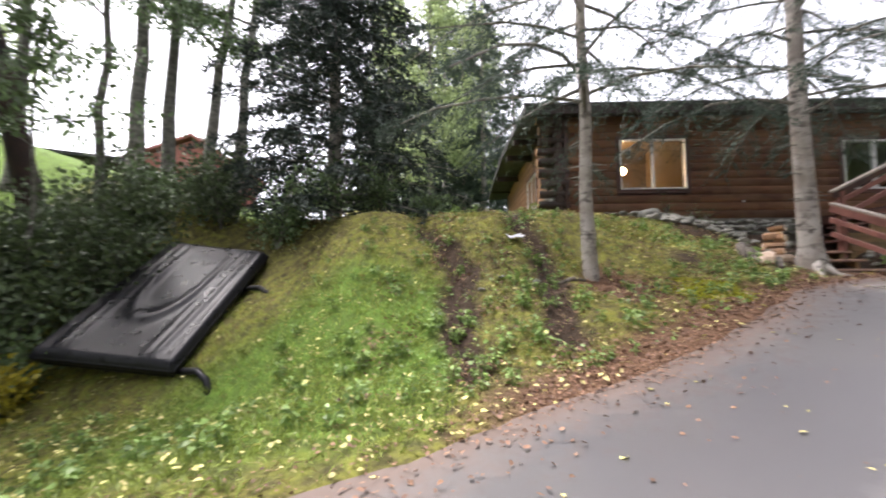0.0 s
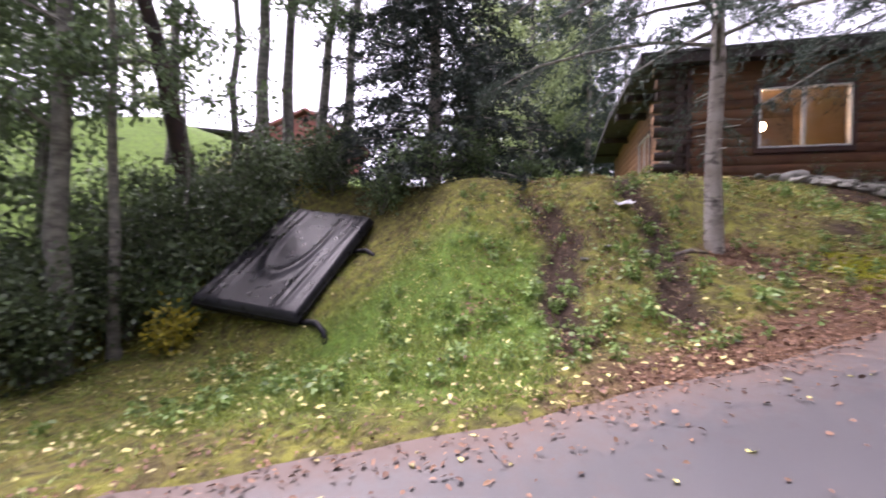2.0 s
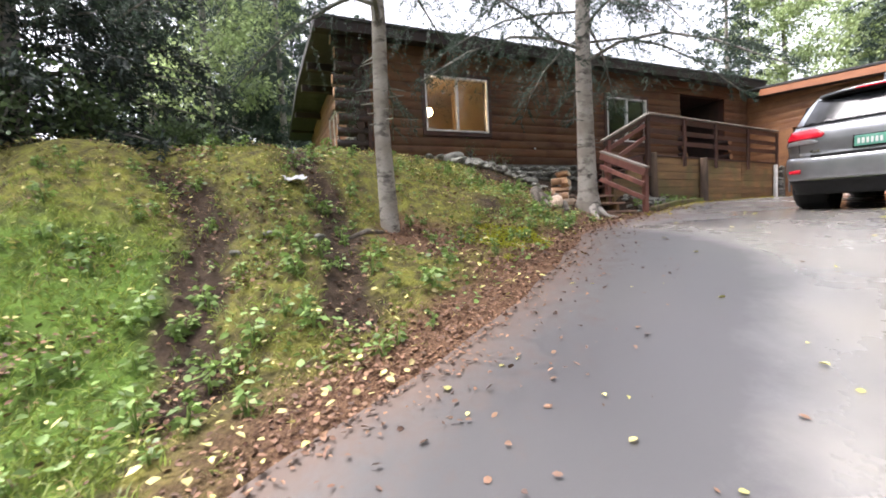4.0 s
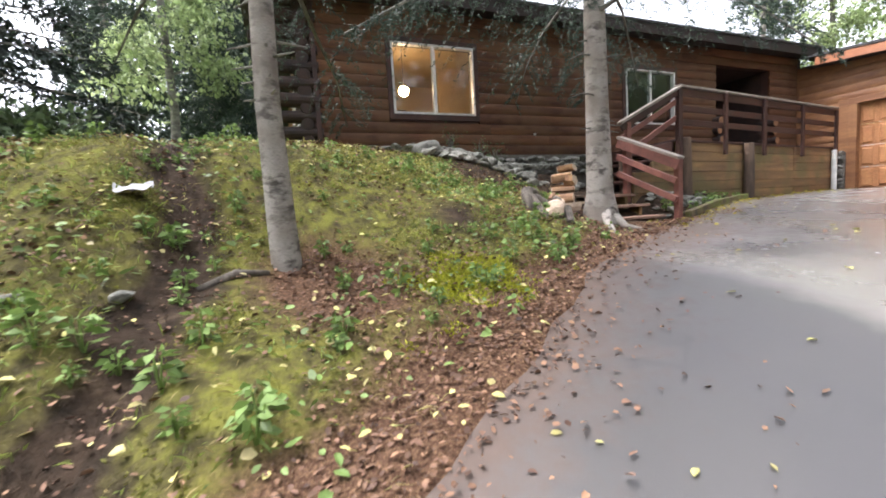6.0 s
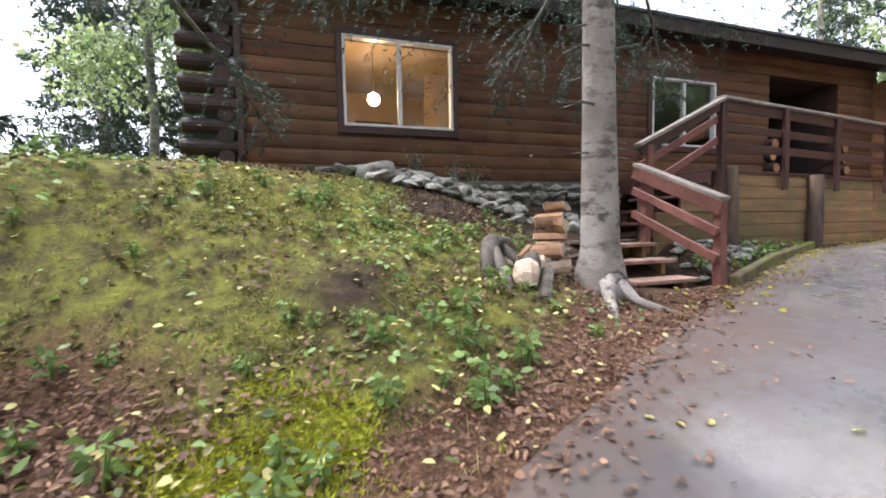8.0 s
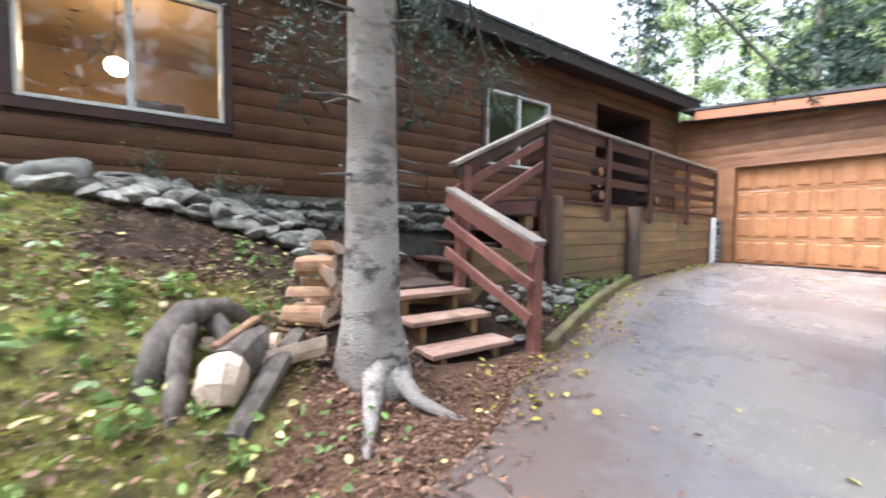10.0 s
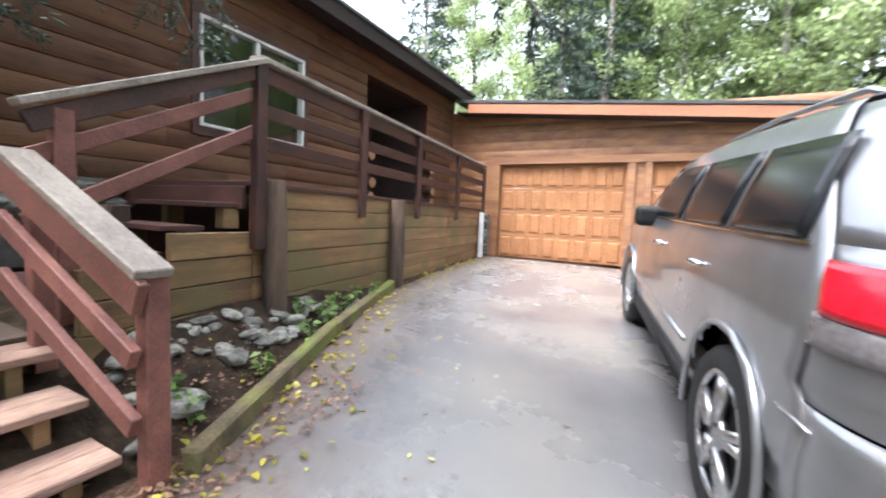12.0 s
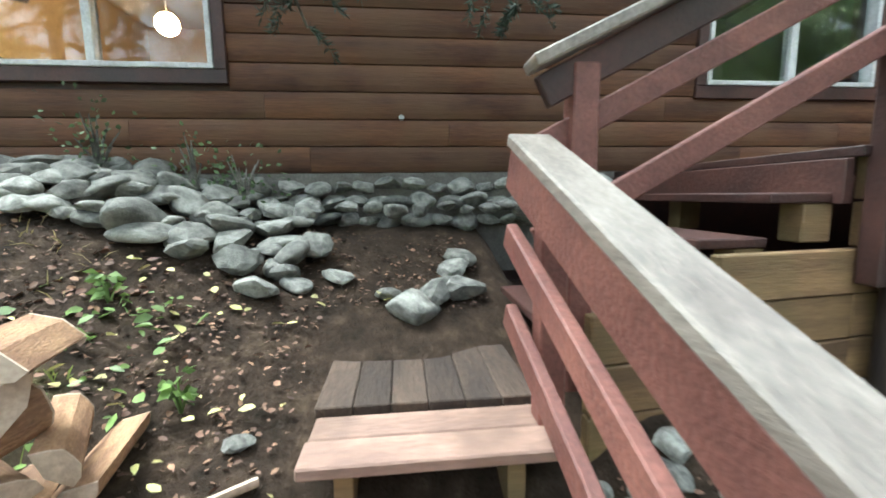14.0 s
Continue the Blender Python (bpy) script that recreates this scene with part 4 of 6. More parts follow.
def car_back(x, z):
    """The rear face, rounded into the flanks."""
    w = car_side(0.26, z)
    q = min(max(0.0, (abs(x) - (w - 0.5)) / 0.5), 1.0)
    return car_rear(z) + 0.40 * (1 - math.sqrt(max(0.0, 1 - q * q)))


def in_arch(l, z, r=0.43):
    return any((l - c) ** 2 + (z - 0.39) ** 2 < r * r for c in (1.02, 3.93))


def grid_part(name, fn, us, vs, mat, parent, label="", keep=None, smooth=True, flip=False):
    bm = bmesh.new()
    g = [[bm.verts.new(fn(u, v)) for v in vs] for u in us]
    for i in range(len(us) - 1):
        for j in range(len(vs) - 1):
            if keep is None or keep((us[i] + us[i + 1]) / 2, (vs[j] + vs[j + 1]) / 2):
                q = (g[i][j], g[i + 1][j], g[i + 1][j + 1], g[i][j + 1])
                bm.faces.new(q[::-1] if flip else q)
    loose = [v for v in bm.verts if not v.link_faces]
    bmesh.ops.delete(bm, geom=loose, context="VERTS")
    bmesh.ops.remove_doubles(bm, verts=bm.verts, dist=0.0008)
    return part(name, bm, mat, parent, label, smooth)


def solid(ob, t=0.004):
    md = ob.modifiers.new("thickness", "SOLIDIFY")
    md.thickness, md.offset = t, 0
    return ob


def suv(place):
    car = thing("car", "silver four-wheel-drive estate car parked on the wet driveway", "car", m=place)
    ls = [k / 60 for k in range(0, 61)]
    zfine = sorted(set([0.36 + k * 0.04 for k in range(19)] + list(ZS)))
    for s in (-1, 1):
        def side(u, zz):
            l0 = car_rear(zz) + 0.40
            l = l0 + (CL - 0.02 - l0) * u
            z2 = min(zz, car_top(l) - 0.04)
            return (s * car_side(l, zz), l, z2)
        solid(grid_part("body_side", side, ls, zfine, SILVER, car, keep=lambda u, zz: not in_arch(car_rear(zz) + 0.40 + u * (CL - 0.42 - car_rear(zz)), zz), flip=s > 0))
        for c in (1.02, 3.93):
            pts = [(s * (car_side(c, 0.7) + 0.006), c + 0.45 * math.cos(a), 0.39 + 0.45 * math.sin(a)) for a in [math.pi * k / 16 for k in range(-1, 18)]]
            part("arch_flare", tube_bm(pts, [0.016] * len(pts), 8), SILVER, car, smooth=True)
            inner = tube_bm([(s * 0.88, c, 0.39), (s * 0.55, c, 0.39)], [0.46, 0.46], 20, caps=False)
            part("wheel_well", inner, BLACKP, car)
            wheel = part("wheel", tube_bm([(s * 0.93, c, 0.375), (s * 0.66, c, 0.375)], [0.26, 0.26], 20), BLACKP, car)
            prof = [(0.26, 0.0), (0.33, -0.02), (0.368, 0.02), (0.376, 0.06), (0.376, 0.19), (0.368, 0.23), (0.33, 0.265), (0.26, 0.25)]
            bm = bmesh.new()
            rings = [[bm.verts.new((s * (0.965 - d), c + r * math.cos(a), 0.375 + r * math.sin(a))) for a in [2 * math.pi * k / 36 for k in range(36)]] for r, d in prof]
            for p, q in zip(rings, rings[1:]):
                for k in range(36):
                    bm.faces.new((p[k], p[(k + 1) % 36], q[(k + 1) % 36], q[k]))
            bmesh.ops.recalc_face_normals(bm, faces=bm.faces)
            part("tyre", bm, RUBBER, wheel, smooth=True)
            bm = bmesh.new()
            tube_bm([(s * 0.968, c, 0.375), (s * 0.94, c, 0.375)], [0.075, 0.075], 16, bm)
            for k in range(5):
                a = 2 * math.pi * k / 5 + 0.3
                for da in (-0.13, 0.13):
                    p0 = Vector((s * 0.965, c + 0.06 * math.cos(a), 0.375 + 0.06 * math.sin(a)))
                    p1 = Vector((s * 0.95, c + 0.255 * math.cos(a + da), 0.375 + 0.255 * math.sin(a + da)))
                    tube_bm([p0, p1], [0.03, 0.022], 6, bm)
            ringpts = [(s * 0.955, c + 0.256 * math.cos(a), 0.375 + 0.256 * math.sin(a)) for a in [2 * math.pi * k / 28 for k in range(29)]]
            tube_bm(ringpts, [0.016] * 29, 6, bm, caps=False)
            part("rim", bm, ALLOY, wheel, "bright alloy rim", True)
        # side windows, a little proud of the shell
        for name, la, lb in (("quarter_window", 0.66, 1.30), ("side_window", 1.36, 2.12), ("side_window", 2.19, 3.12)):
            def glass(u, v):
                l = la + (lb - la) * u
                sill = 1.235 - 0.018 * (l - 0.66)
                top = min(1.565, car_top(l) - 0.13)
                zz = sill + (max(top, sill + 0.02) - sill) * v
                if la < 1:
                    l += (0.07 * v + 0.02 * (1 - v) ** 4) * (1 - u)
                return (s * (car_side(l, zz) + 0.008), l, zz)
            solid(grid_part(name, glass, [k / 8 for k in range(9)], [k / 6 for k in range(7)], TINT, car, flip=s > 0), 0.006)
        sills = [(l, 1.222 - 0.018 * (l - 0.66)) for l in (0.63, 1.0, 1.4, 1.8, 2.2, 2.7, 3.15)]
        trimpts = [(s * (car_side(l, z) + 0.006), l, z) for l, z in sills]
        part("window_chrome", tube_bm(trimpts, [0.009] * 7, 6), CHROME, car)
        part("roof_rail", tube_bm([(s * (car_side(l, 1.70) - 0.06), l, car_top(l) + lift) for l, lift in ((0.95, -0.03), (1.05, 0.005), (1.7, 0.012), (2.4, 0.005), (2.55, -0.03))], [0.014] * 5, 8), SILVER, car, smooth=True)
        part("body_crease", tube_bm([(s * (car_side(l, 0.74) + 0.002), l, 0.74 - 0.03 * (l - 0.4)) for l in (0.40, 0.5, 0.58)], [0.006, 0.007, 0.006], 6), SILVER, car, smooth=True)
        part("door_crease", tube_bm([(s * (car_side(l, 0.62) + 0.0), l, 0.60) for l in (1.55, 2.0, 2.8, 3.4)], [0.012, 0.02, 0.02, 0.012], 8), SILVER, car, smooth=True)
        part("sill_trim", tube_bm([(s * (car_side(l, 0.4) - 0.005), l, 0.36) for l in (1.5, 2.4, 3.45)], [0.05, 0.05, 0.05], 8), BLACKP, car, "black lower sill", True)
        for l in (1.55, 2.5):
            part("door_handle", tube_bm([(s * (car_side(l, 1.02) + 0.012), l - 0.09, 1.02), (s * (car_side(l, 1.02) + 0.035), l, 1.025), (s * (car_side(l, 1.02) + 0.012), l + 0.09, 1.02)], [0.014, 0.018, 0.014], 8), CHROME, car, smooth=True)
        mir = part("mirror", box_bm((s * 0.98 - 0.11, 2.98, 1.10), (s * 0.98 + 0.13, 3.13, 1.27), 0.045, segs=3), BLACKP, car, "black door mirror")
        part("mirror_arm", tube_bm([(s * 0.88, 3.08, 1.14), (s * 1.0, 3.06, 1.15)], [0.03, 0.025], 8), BLACKP, mir)
        # lamps wrapped round the rear corner
        def lens(z0, z1, tip, blunt, grow):
            def f(u, v):
                w = car_side(0.26, z0 + (z1 - z0) * v)
                x0 = tip + blunt * abs(v - 0.35) ** 1.5
                xx = x0 + (w - x0) * (1 - (1 - u) ** 2)
                zz = z0 + (z1 - z0) * v + 0.012 * u * (v - 0.5)
                return (s * (xx + grow * u), car_back(xx, zz) - grow * (1 - 0.6 * u), zz)
            return f
        uu, seam = [k / 20 for k in range(21)], 0.745
        solid(grid_part("tail_light", lens(1.055, 1.185, 0.45, 0.16, 0.014), uu, [k / 6 for k in range(7)], REDLENS, car, "red tail light lens", flip=s < 0), 0.012)
        solid(grid_part("reversing_light", lens(0.972, 1.048, 0.50, 0.30, 0.010), uu, [k / 4 for k in range(5)], CLEARLENS, car, "grey clear lens below the red", flip=s < 0), 0.01)
        gap = [(s * (seam - 0.09 * max(0, z - 1.22) / 0.4), z) for z in (0.81, 0.9, 0.98, 1.06, 1.14, 1.22)]
        part("tailgate_gap", tube_bm([(x, car_back(x, z) - (0.015 if 0.96 < z < 1.2 else 0.003), z) for x, z in gap], [0.004] * 6, 5), BLACKP, car, "dark gap between tailgate and body")
        solid(grid_part("reflector", lambda u, v: (s * (0.71 + 0.16 * u), car_back(0.71 + 0.16 * u, 0.6) - 0.010, 0.57 + 0.065 * v - 0.012 * u * v), [k / 4 for k in range(5)], [0, 0.5, 1], REDLENS, car, "low red reflector", flip=s < 0), 0.008)
    xs = [math.sin(math.pi * (k / 40 - 0.5)) for k in range(41)]

    def rear(u, zz):
        xx = u * car_side(0.26, zz)
        return (xx, car_back(xx, zz), zz)
    part_z = lambda a, b, n: [a + (b - a) * k / n for k in range(n + 1)]
    solid(grid_part("lower_bumper", rear, xs, part_z(0.26, 0.47, 4), BLACKP, car, "black lower bumper"), 0.01)
    solid(grid_part("bumper", rear, xs, part_z(0.475, 0.80, 8), SILVER, car), 0.01)
    solid(grid_part("tailgate", rear, xs, part_z(0.806, 1.232, 11), SILVER, car), 0.006)
    pane = lambda z: 0.735 - 0.085 * (z - 1.235) / 0.37
    solid(grid_part("rear_window", lambda u, zz: (u * pane(zz), car_back(u * pane(zz), zz) - 0.006, zz), xs, part_z(1.24, 1.61, 8), TINT, car, "dark tinted rear window"), 0.006)
    solid(grid_part("tailgate_frame", lambda u, zz: (u * car_side(0.3, zz), car_back(u * car_side(0.3, zz), zz) + 0.004, zz), xs, part_z(1.232, 1.67, 8), SILVER, car), 0.006)
    part("bumper_ledge", tube_bm([(u * 0.60, car_back(u * 0.60, 0.805) - 0.012, 0.808) for u in xs[2:-2]], [0.02] * 37, 6), BLACKP, car, "black step plate on the bumper")
    part("bumper_trim", tube_bm([(u * 0.78, car_back(u * 0.78, 0.47) - 0.008, 0.475 + 0.05 * max(0, abs(u) - 0.75)) for u in xs[2:-2]], [0.010] * 37, 6), CHROME, car, "thin chrome strip")
    # roof, windscreen and bonnet
    def roofs(u, v):
        start = car_back(v * 0.73, 1.66)
        l = start + (CL - 0.02 - start) * u
        edge = car_side(l, min(1.715, car_top(l) - 0.04))
        t = v
        return (t * edge, l, car_top(l) - 0.042 * abs(t) ** 2.5)
    us = [k / 60 for k in range(61)]
    vs = [math.sin(math.pi * (k / 20 - 0.5)) for k in range(21)]
    solid(grid_part("roof", roofs, us, vs, SILVER, car, keep=lambda u, v: 0.55 + (CL - 0.57) * u < 2.75, flip=True))
    solid(grid_part("windscreen", roofs, us, vs, TINT, car, keep=lambda u, v: 2.75 <= 0.55 + (CL - 0.57) * u < 3.6, flip=True))
    solid(grid_part("bonnet", roofs, us, vs, SILVER, car, keep=lambda u, v: 0.55 + (CL - 0.57) * u >= 3.6, flip=True))
    solid(grid_part("spoiler", lambda u, v: (u * 0.62, 0.34 + 0.20 * u ** 4 + 0.26 * v, 1.665 + 0.04 * v - 0.025 * u * u), xs, [0, 0.25, 0.5, 0.75, 1.0], SILVER, car, "body-coloured rear spoiler"), 0.028)
    solid(grid_part("spoiler_underside", lambda u, v: (u * 0.60, 0.37 + 0.20 * u ** 4 + 0.14 * v, 1.640 - 0.025 * u * u - 0.035 * v), xs, [0, 0.5, 1.0], BLACKP, car, "black spoiler underside"), 0.008)
    part("brake_light", box_bm((-0.2, 0.325, 1.65), (0.2, 0.35, 1.674), 0.005), REDLENS, car, "high red brake light")
    part("front_end", box_bm((-0.78, 4.62, 0.36), (0.78, 4.80, 0.86), 0.06, segs=3), BLACKP, car)
    part("underbody", box_bm((-0.80, 0.35, 0.27), (0.80, 4.6, 0.5), 0.03), BLACKP, car)
    part("antenna_fin", tube_bm([(0, 0.95, 1.745), (0, 0.86, 1.80), (0, 0.80, 1.835)], [0.045, 0.025, 0.008], 8), SILVER, car, smooth=True)
    part("plate_frame", box_bm((-0.17, car_rear(0.93) - 0.02, 0.855), (0.17, car_rear(0.93) + 0.02, 1.03), 0.008), BLACKP, car)
    plate = part("number_plate", box_bm((-0.15, car_rear(0.93) - 0.026, 0.875), (0.15, car_rear(0.93) - 0.018, 1.01), 0.004), PLATEG, car, "green number plate with pale marks")
    for k in range(6):
        part("plate_mark", box_bm((-0.12 + k * 0.042, car_rear(0.93) - 0.029, 0.905), (-0.095 + k * 0.042, car_rear(0.93) - 0.0255, 0.975), 0.002), WHITE, plate)
    fc = bpy.data.curves.new("badge", "FONT")
    fc.body, fc.size, fc.extrude, fc.align_x = "4x4", 0.075, 0.004, "CENTER"
    fc.materials.append(CHROME)
    badge = new("badge", fc)
    badge.parent = car
    badge.matrix_basis = pose(-0.56, car_back(-0.56, 0.85) - 0.02, 0.85, 88, 0, -8)
    tagged(badge, "small chrome 4x4 badge")
    for zz in (0.84, 0.81):
        part("tailgate_bar", box_bm((-0.12, car_rear(zz) - 0.012, zz - 0.008), (0.12, car_rear(zz) + 0.01, zz + 0.008), 0.003), CHROME, car)
    return car


suv(pose(6.08, 7.74, -0.43, 3.6, 0.8, 10.2))


# ---- trees ----
def trunk_bm(base, top, r0, r1, seed, wob=0.05, flare=1.5, segs=12, n=10):
    rnd = random.Random(seed)
    pts, rad = [], []
    for k in range(n + 1):
        t = k / n
        p = Vector(base).lerp(Vector(top), t)
        if 0 < k < n:
            p += Vector((rnd.uniform(-wob, wob), rnd.uniform(-wob, wob), 0))
        pts.append(p)
        rad.append(r0 + (r1 - r0) * t)
    z0 = pts[0]
    pts = [z0 + Vector((0, 0, -0.3)), z0 + Vector((0, 0, 0.02)), z0.lerp(pts[1], 0.25)] + pts[1:]
    rad = [rad[0] * flare * 1.15, rad[0] * flare, rad[0] * 1.08] + rad[1:]
    return tube_bm(pts, rad, segs, rough=0.05, seed=seed)


def spruce_branch(rng, start, heading, length, droop, twigs, needles, nl, nw, rise=0.15):
    """One branch: its line points and needle blades."""
    n = 9
    t = np.linspace(0, 1, n)
    h = np.array([math.cos(heading), math.sin(heading), 0.0])
    line = np.array(start)[None, :] + h[None, :] * (t * length)[:, None] + np.array([0, 0, 1.0])[None, :] * (rise * length * t - droop * length * t ** 2)[:, None]
    line += rng.normal(scale=0.012 * length, size=line.shape) * t[:, None]
    out = []
    side = np.array([-h[1], h[0], 0])
    tw = rng.uniform(0.12, 1.0, twigs)
    sg = rng.choice([-1, 1], twigs)
    at = np.stack([np.interp(tw, t, line[:, k]) for k in range(3)], 1)
    tl = length * 0.42 * (1.05 - tw) + 0.10 + rng.uniform(0, 0.12, twigs)
    tdir = h[None, :] * 0.75 + side[None, :] * (sg * rng.uniform(0.5, 1.1, twigs))[:, None] + np.array([0, 0, -1.0])[None, :] * rng.uniform(0.1, 0.75, twigs)[:, None]
    tdir /= np.linalg.norm(tdir, axis=1, keepdims=True)
    q = rng.uniform(0, 1, (twigs, needles))
    pos = at[:, None, :] + tdir[:, None, :] * (q * tl[:, None])[..., None] + np.array([0, 0, -0.35])[None, None, :] * ((q ** 2) * tl[:, None])[..., None]
    al = tdir[:, None, :] * 1.0 + rng.normal(scale=0.75, size=pos.shape)
    return line, blades(pos.reshape(-1, 3), al.reshape(-1, 3), rng.uniform(0.7, 1.2, twigs * needles) * nl, nw, rng, fold=0.1)


def spruce(name, label, base, height, r0, crown, first, seed, branches, twigs, needles, nl, nw, low_len=None, lean=(0, 0), droop=0.35, dead=0, jitter=0.25, wood=True, flare=1.15, needle=None):
    """A spruce: tapered trunk, drooping boughs, crown radius `crown` at the height `first`."""
    rng = np.random.default_rng(seed)
    x, y, z = base
    tree = thing(name, label, "tree", m=pose(x, y, z))
    part("trunk", trunk_bm((0, 0, 0), (lean[0], lean[1], height), r0, 0.02, seed, 0.03, flare, 14), BARK1, tree, smooth=True)
    leafs = []
    bough = bmesh.new()
    for k in range(branches):
        f = k / branches
        hz = first + (height - first - 0.3) * (f ** 1.15)
        ln = crown * (1 - ((hz - first) / (height - first))) ** 0.8 * rng.uniform(1 - jitter, 1 + jitter * 0.5) + 0.2
        hd = k * 2.399 + rng.uniform(-0.4, 0.4)
        st = (lean[0] * hz / height, lean[1] * hz / height, hz)
        line, lv = spruce_branch(rng, st, hd, ln, droop * rng.uniform(0.7, 1.3), twigs if hz < 8 else max(twigs // 2, 8), needles, nl, nw)
        leafs.append(lv)
        if wood:
            part("bough", tube_bm([tuple(p) for p in line[::2]], [0.004 + 0.009 * ln * (1 - i / 5) for i in range(5)], 5, caps=False), BARK2, tree)
    for k in range(dead):
        hz = rng.uniform(1.2, first)
        hd = rng.uniform(0, 6.28)
        ln = rng.uniform(0.05, 0.25)
        tube_bm([(r0 * 0.8 * math.cos(hd), r0 * 0.8 * math.sin(hd), hz), ((r0 + ln) * math.cos(hd), (r0 + ln) * math.sin(hd), hz - 0.02)], [0.014, 0.005], 5, bough)
    if dead:
        tagged(part("dead_twig", bough, BARK2, tree), kind="stuff")
    v, fc = join(leafs)
    mesh_np("crown", v, fc, needle or NEEDLE, tree)
    return tree


SP = "tall spruce with bare grey trunk"
spruce("spruce_tree", SP + " on the mossy bank", (3.694, 1.951, gz(3.694, 1.951)), 13.0, 0.105, 3.1, 2.6, 31, 62, 36, 70, 0.065, 0.011, dead=14, droop=0.42)
spruce("spruce_tree", SP + " beside the entry stairs", (2.789, 6.082, gz(2.789, 6.082)), 15.0, 0.165, 3.1, 2.75, 57, 66, 42, 74, 0.065, 0.011, flare=1.5, dead=16, droop=0.44)
spruce("spruce_tree", "dense spruce with boughs down to the ground, darkened as a silhouette", (0.0, -3.1, gz(0.0, -3.1)), 12.0, 0.2, 2.9, 0.35, 77, 190, 40, 14, 0.15, 0.036, droop=0.28, jitter=0.3, needle=NEEDLE_SILHOUETTE)


def leafy_tree(name, label, base, top, r0, seed, clumps, per, leaf, spread, start=0.35, mat=None, bark=None, limbs=9, wob=0.06, far=False):
    rng = np.random.default_rng(seed)
    rnd = random.Random(seed)
    x, y, z = base
    tree = thing(name, label, "tree", m=pose(x, y, z))
    tp = Vector(top)
    part("trunk", trunk_bm((0, 0, 0), top, r0, r0 * 0.25, seed, wob, 1.3, 10), bark or BARK2, tree, smooth=True)
    cs = []
    limb = bmesh.new()
    for k in range(limbs):
        t = start + (1 - start) * (k + 0.5) / limbs
        p = tp * t
        a = k * 2.4 + rnd.uniform(-0.5, 0.5)
        ln = spread * rnd.uniform(0.6, 1.1) * (1.15 - 0.6 * t)
        e = p + Vector((math.cos(a) * ln, math.sin(a) * ln, ln * rnd.uniform(0.05, 0.55)))
        mid = p.lerp(e, 0.5) + Vector((0, 0, 0.12 * ln))
        one = tube_bm([p, mid, e], [r0 * 0.32 * (1.1 - t * 0.6), r0 * 0.18, 0.008], 5, limb if far else None, caps=False)
        if not far:
            part("limb", one, bark or BARK2, tree)
        for j in range(max(1, clumps // limbs)):
            q = rnd.uniform(0.3, 1.1)
            cs.append(p.lerp(e, q) + Vector((rnd.gauss(0, 0.28), rnd.gauss(0, 0.28), rnd.gauss(0, 0.25))) * spread * 0.5)
    if far:
        tagged(part("limb", limb, bark or BARK2, tree), kind="stuff")
    cs = np.array([tuple(c) for c in cs])
    rad = rng.uniform(0.16, 0.36, len(cs)) * spread * 0.7
    off = rng.normal(size=(len(cs), per, 3))
    off *= (rng.uniform(0, 1, (len(cs), per, 1)) ** 0.5) / np.linalg.norm(off, axis=2, keepdims=True)
    pos = cs[:, None, :] + off * rad[:, None, None] * np.array([1.2, 1.2, 0.7])
    al = off + rng.normal(scale=0.6, size=off.shape) + np.array([0, 0, -0.5])
    n = pos.shape[0] * per
    v, f = blades(pos.reshape(-1, 3), al.reshape(-1, 3), rng.uniform(0.7, 1.25, n) * leaf, rng.uniform(0.5, 0.75, n) * leaf, rng, fold=0.12)
    mesh_np("crown", v, f, mat or LEAF, tree)
    return tree


AL = "grey-barked alder with a leafy crown"


def at(x, y, dz=0.0):
    return (x, y, gz(x, y) + dz)


# the thicket south of the bank
leafy_tree("alder_tree", AL + " at the edge of the thicket", at(5.85, -6.85), (-0.05, 0.1, 10), 0.15, 1, 70, 90, 0.11, 2.3, 0.3)
leafy_tree("alder_tree", "slim pale alder behind the black lid", at(5.2, -6.65), (0.1, 0, 9), 0.085, 2, 46, 90, 0.11, 1.7, 0.45)
leafy_tree("alder_tree", "slim alder in the thicket", at(2.45, -6.95), (0, 0, 10), 0.10, 3, 46, 90, 0.11, 1.7, 0.45)
leafy_tree("alder_tree", "thin alder sapling in the thicket", at(3.75, -6.8), (0.0, -0.15, 6.5), 0.04, 4, 24, 50, 0.085, 1.0, 0.4)
leafy_tree("alder_tree", "dark alder trunk leaning steeply out of the thicket", at(2.1, -8.4), (1.6, -0.9, 8.5), 0.24, 5, 60, 90, 0.115, 2.2, 0.55, bark=LOG)
leafy_tree("alder_tree", AL + " on the slope", at(-0.9, -8.9), (0.1, 0.1, 12), 0.22, 6, 70, 90, 0.12, 2.0, 0.38)
leafy_tree("alder_tree", AL + " on the slope", at(-1.4, -8.3), (0, 0, 12), 0.20, 7, 66, 90, 0.12, 2.0, 0.4)
leafy_tree("alder_tree", "alder with a bent trunk on the slope", at(-1.9, -7.7), (-0.8, 0.9, 11), 0.2, 8, 66, 90, 0.12, 2.0, 0.4)
leafy_tree("alder_tree", "alder with a curved pale trunk on the slope", at(-2.2, -6.9), (-0.5, 0.7, 11), 0.2, 9, 66, 90, 0.12, 2.0, 0.4)
leafy_tree("alder_tree", AL + " with low spreading limbs", at(6.2, -9.6), (-0.5, -0.6, 10), 0.2, 10, 90, 100, 0.115, 3.0, 0.22)
leafy_tree("alder_tree", AL + " with low spreading limbs", at(7.6, -11.5), (0.3, -0.2, 9), 0.16, 11, 80, 100, 0.115, 2.8, 0.22)
leafy_tree("alder_tree", AL + " deep in the thicket", at(4.0, -10.0), (0.0, 0.2, 10), 0.16, 12, 70, 90, 0.115, 2.4, 0.25)
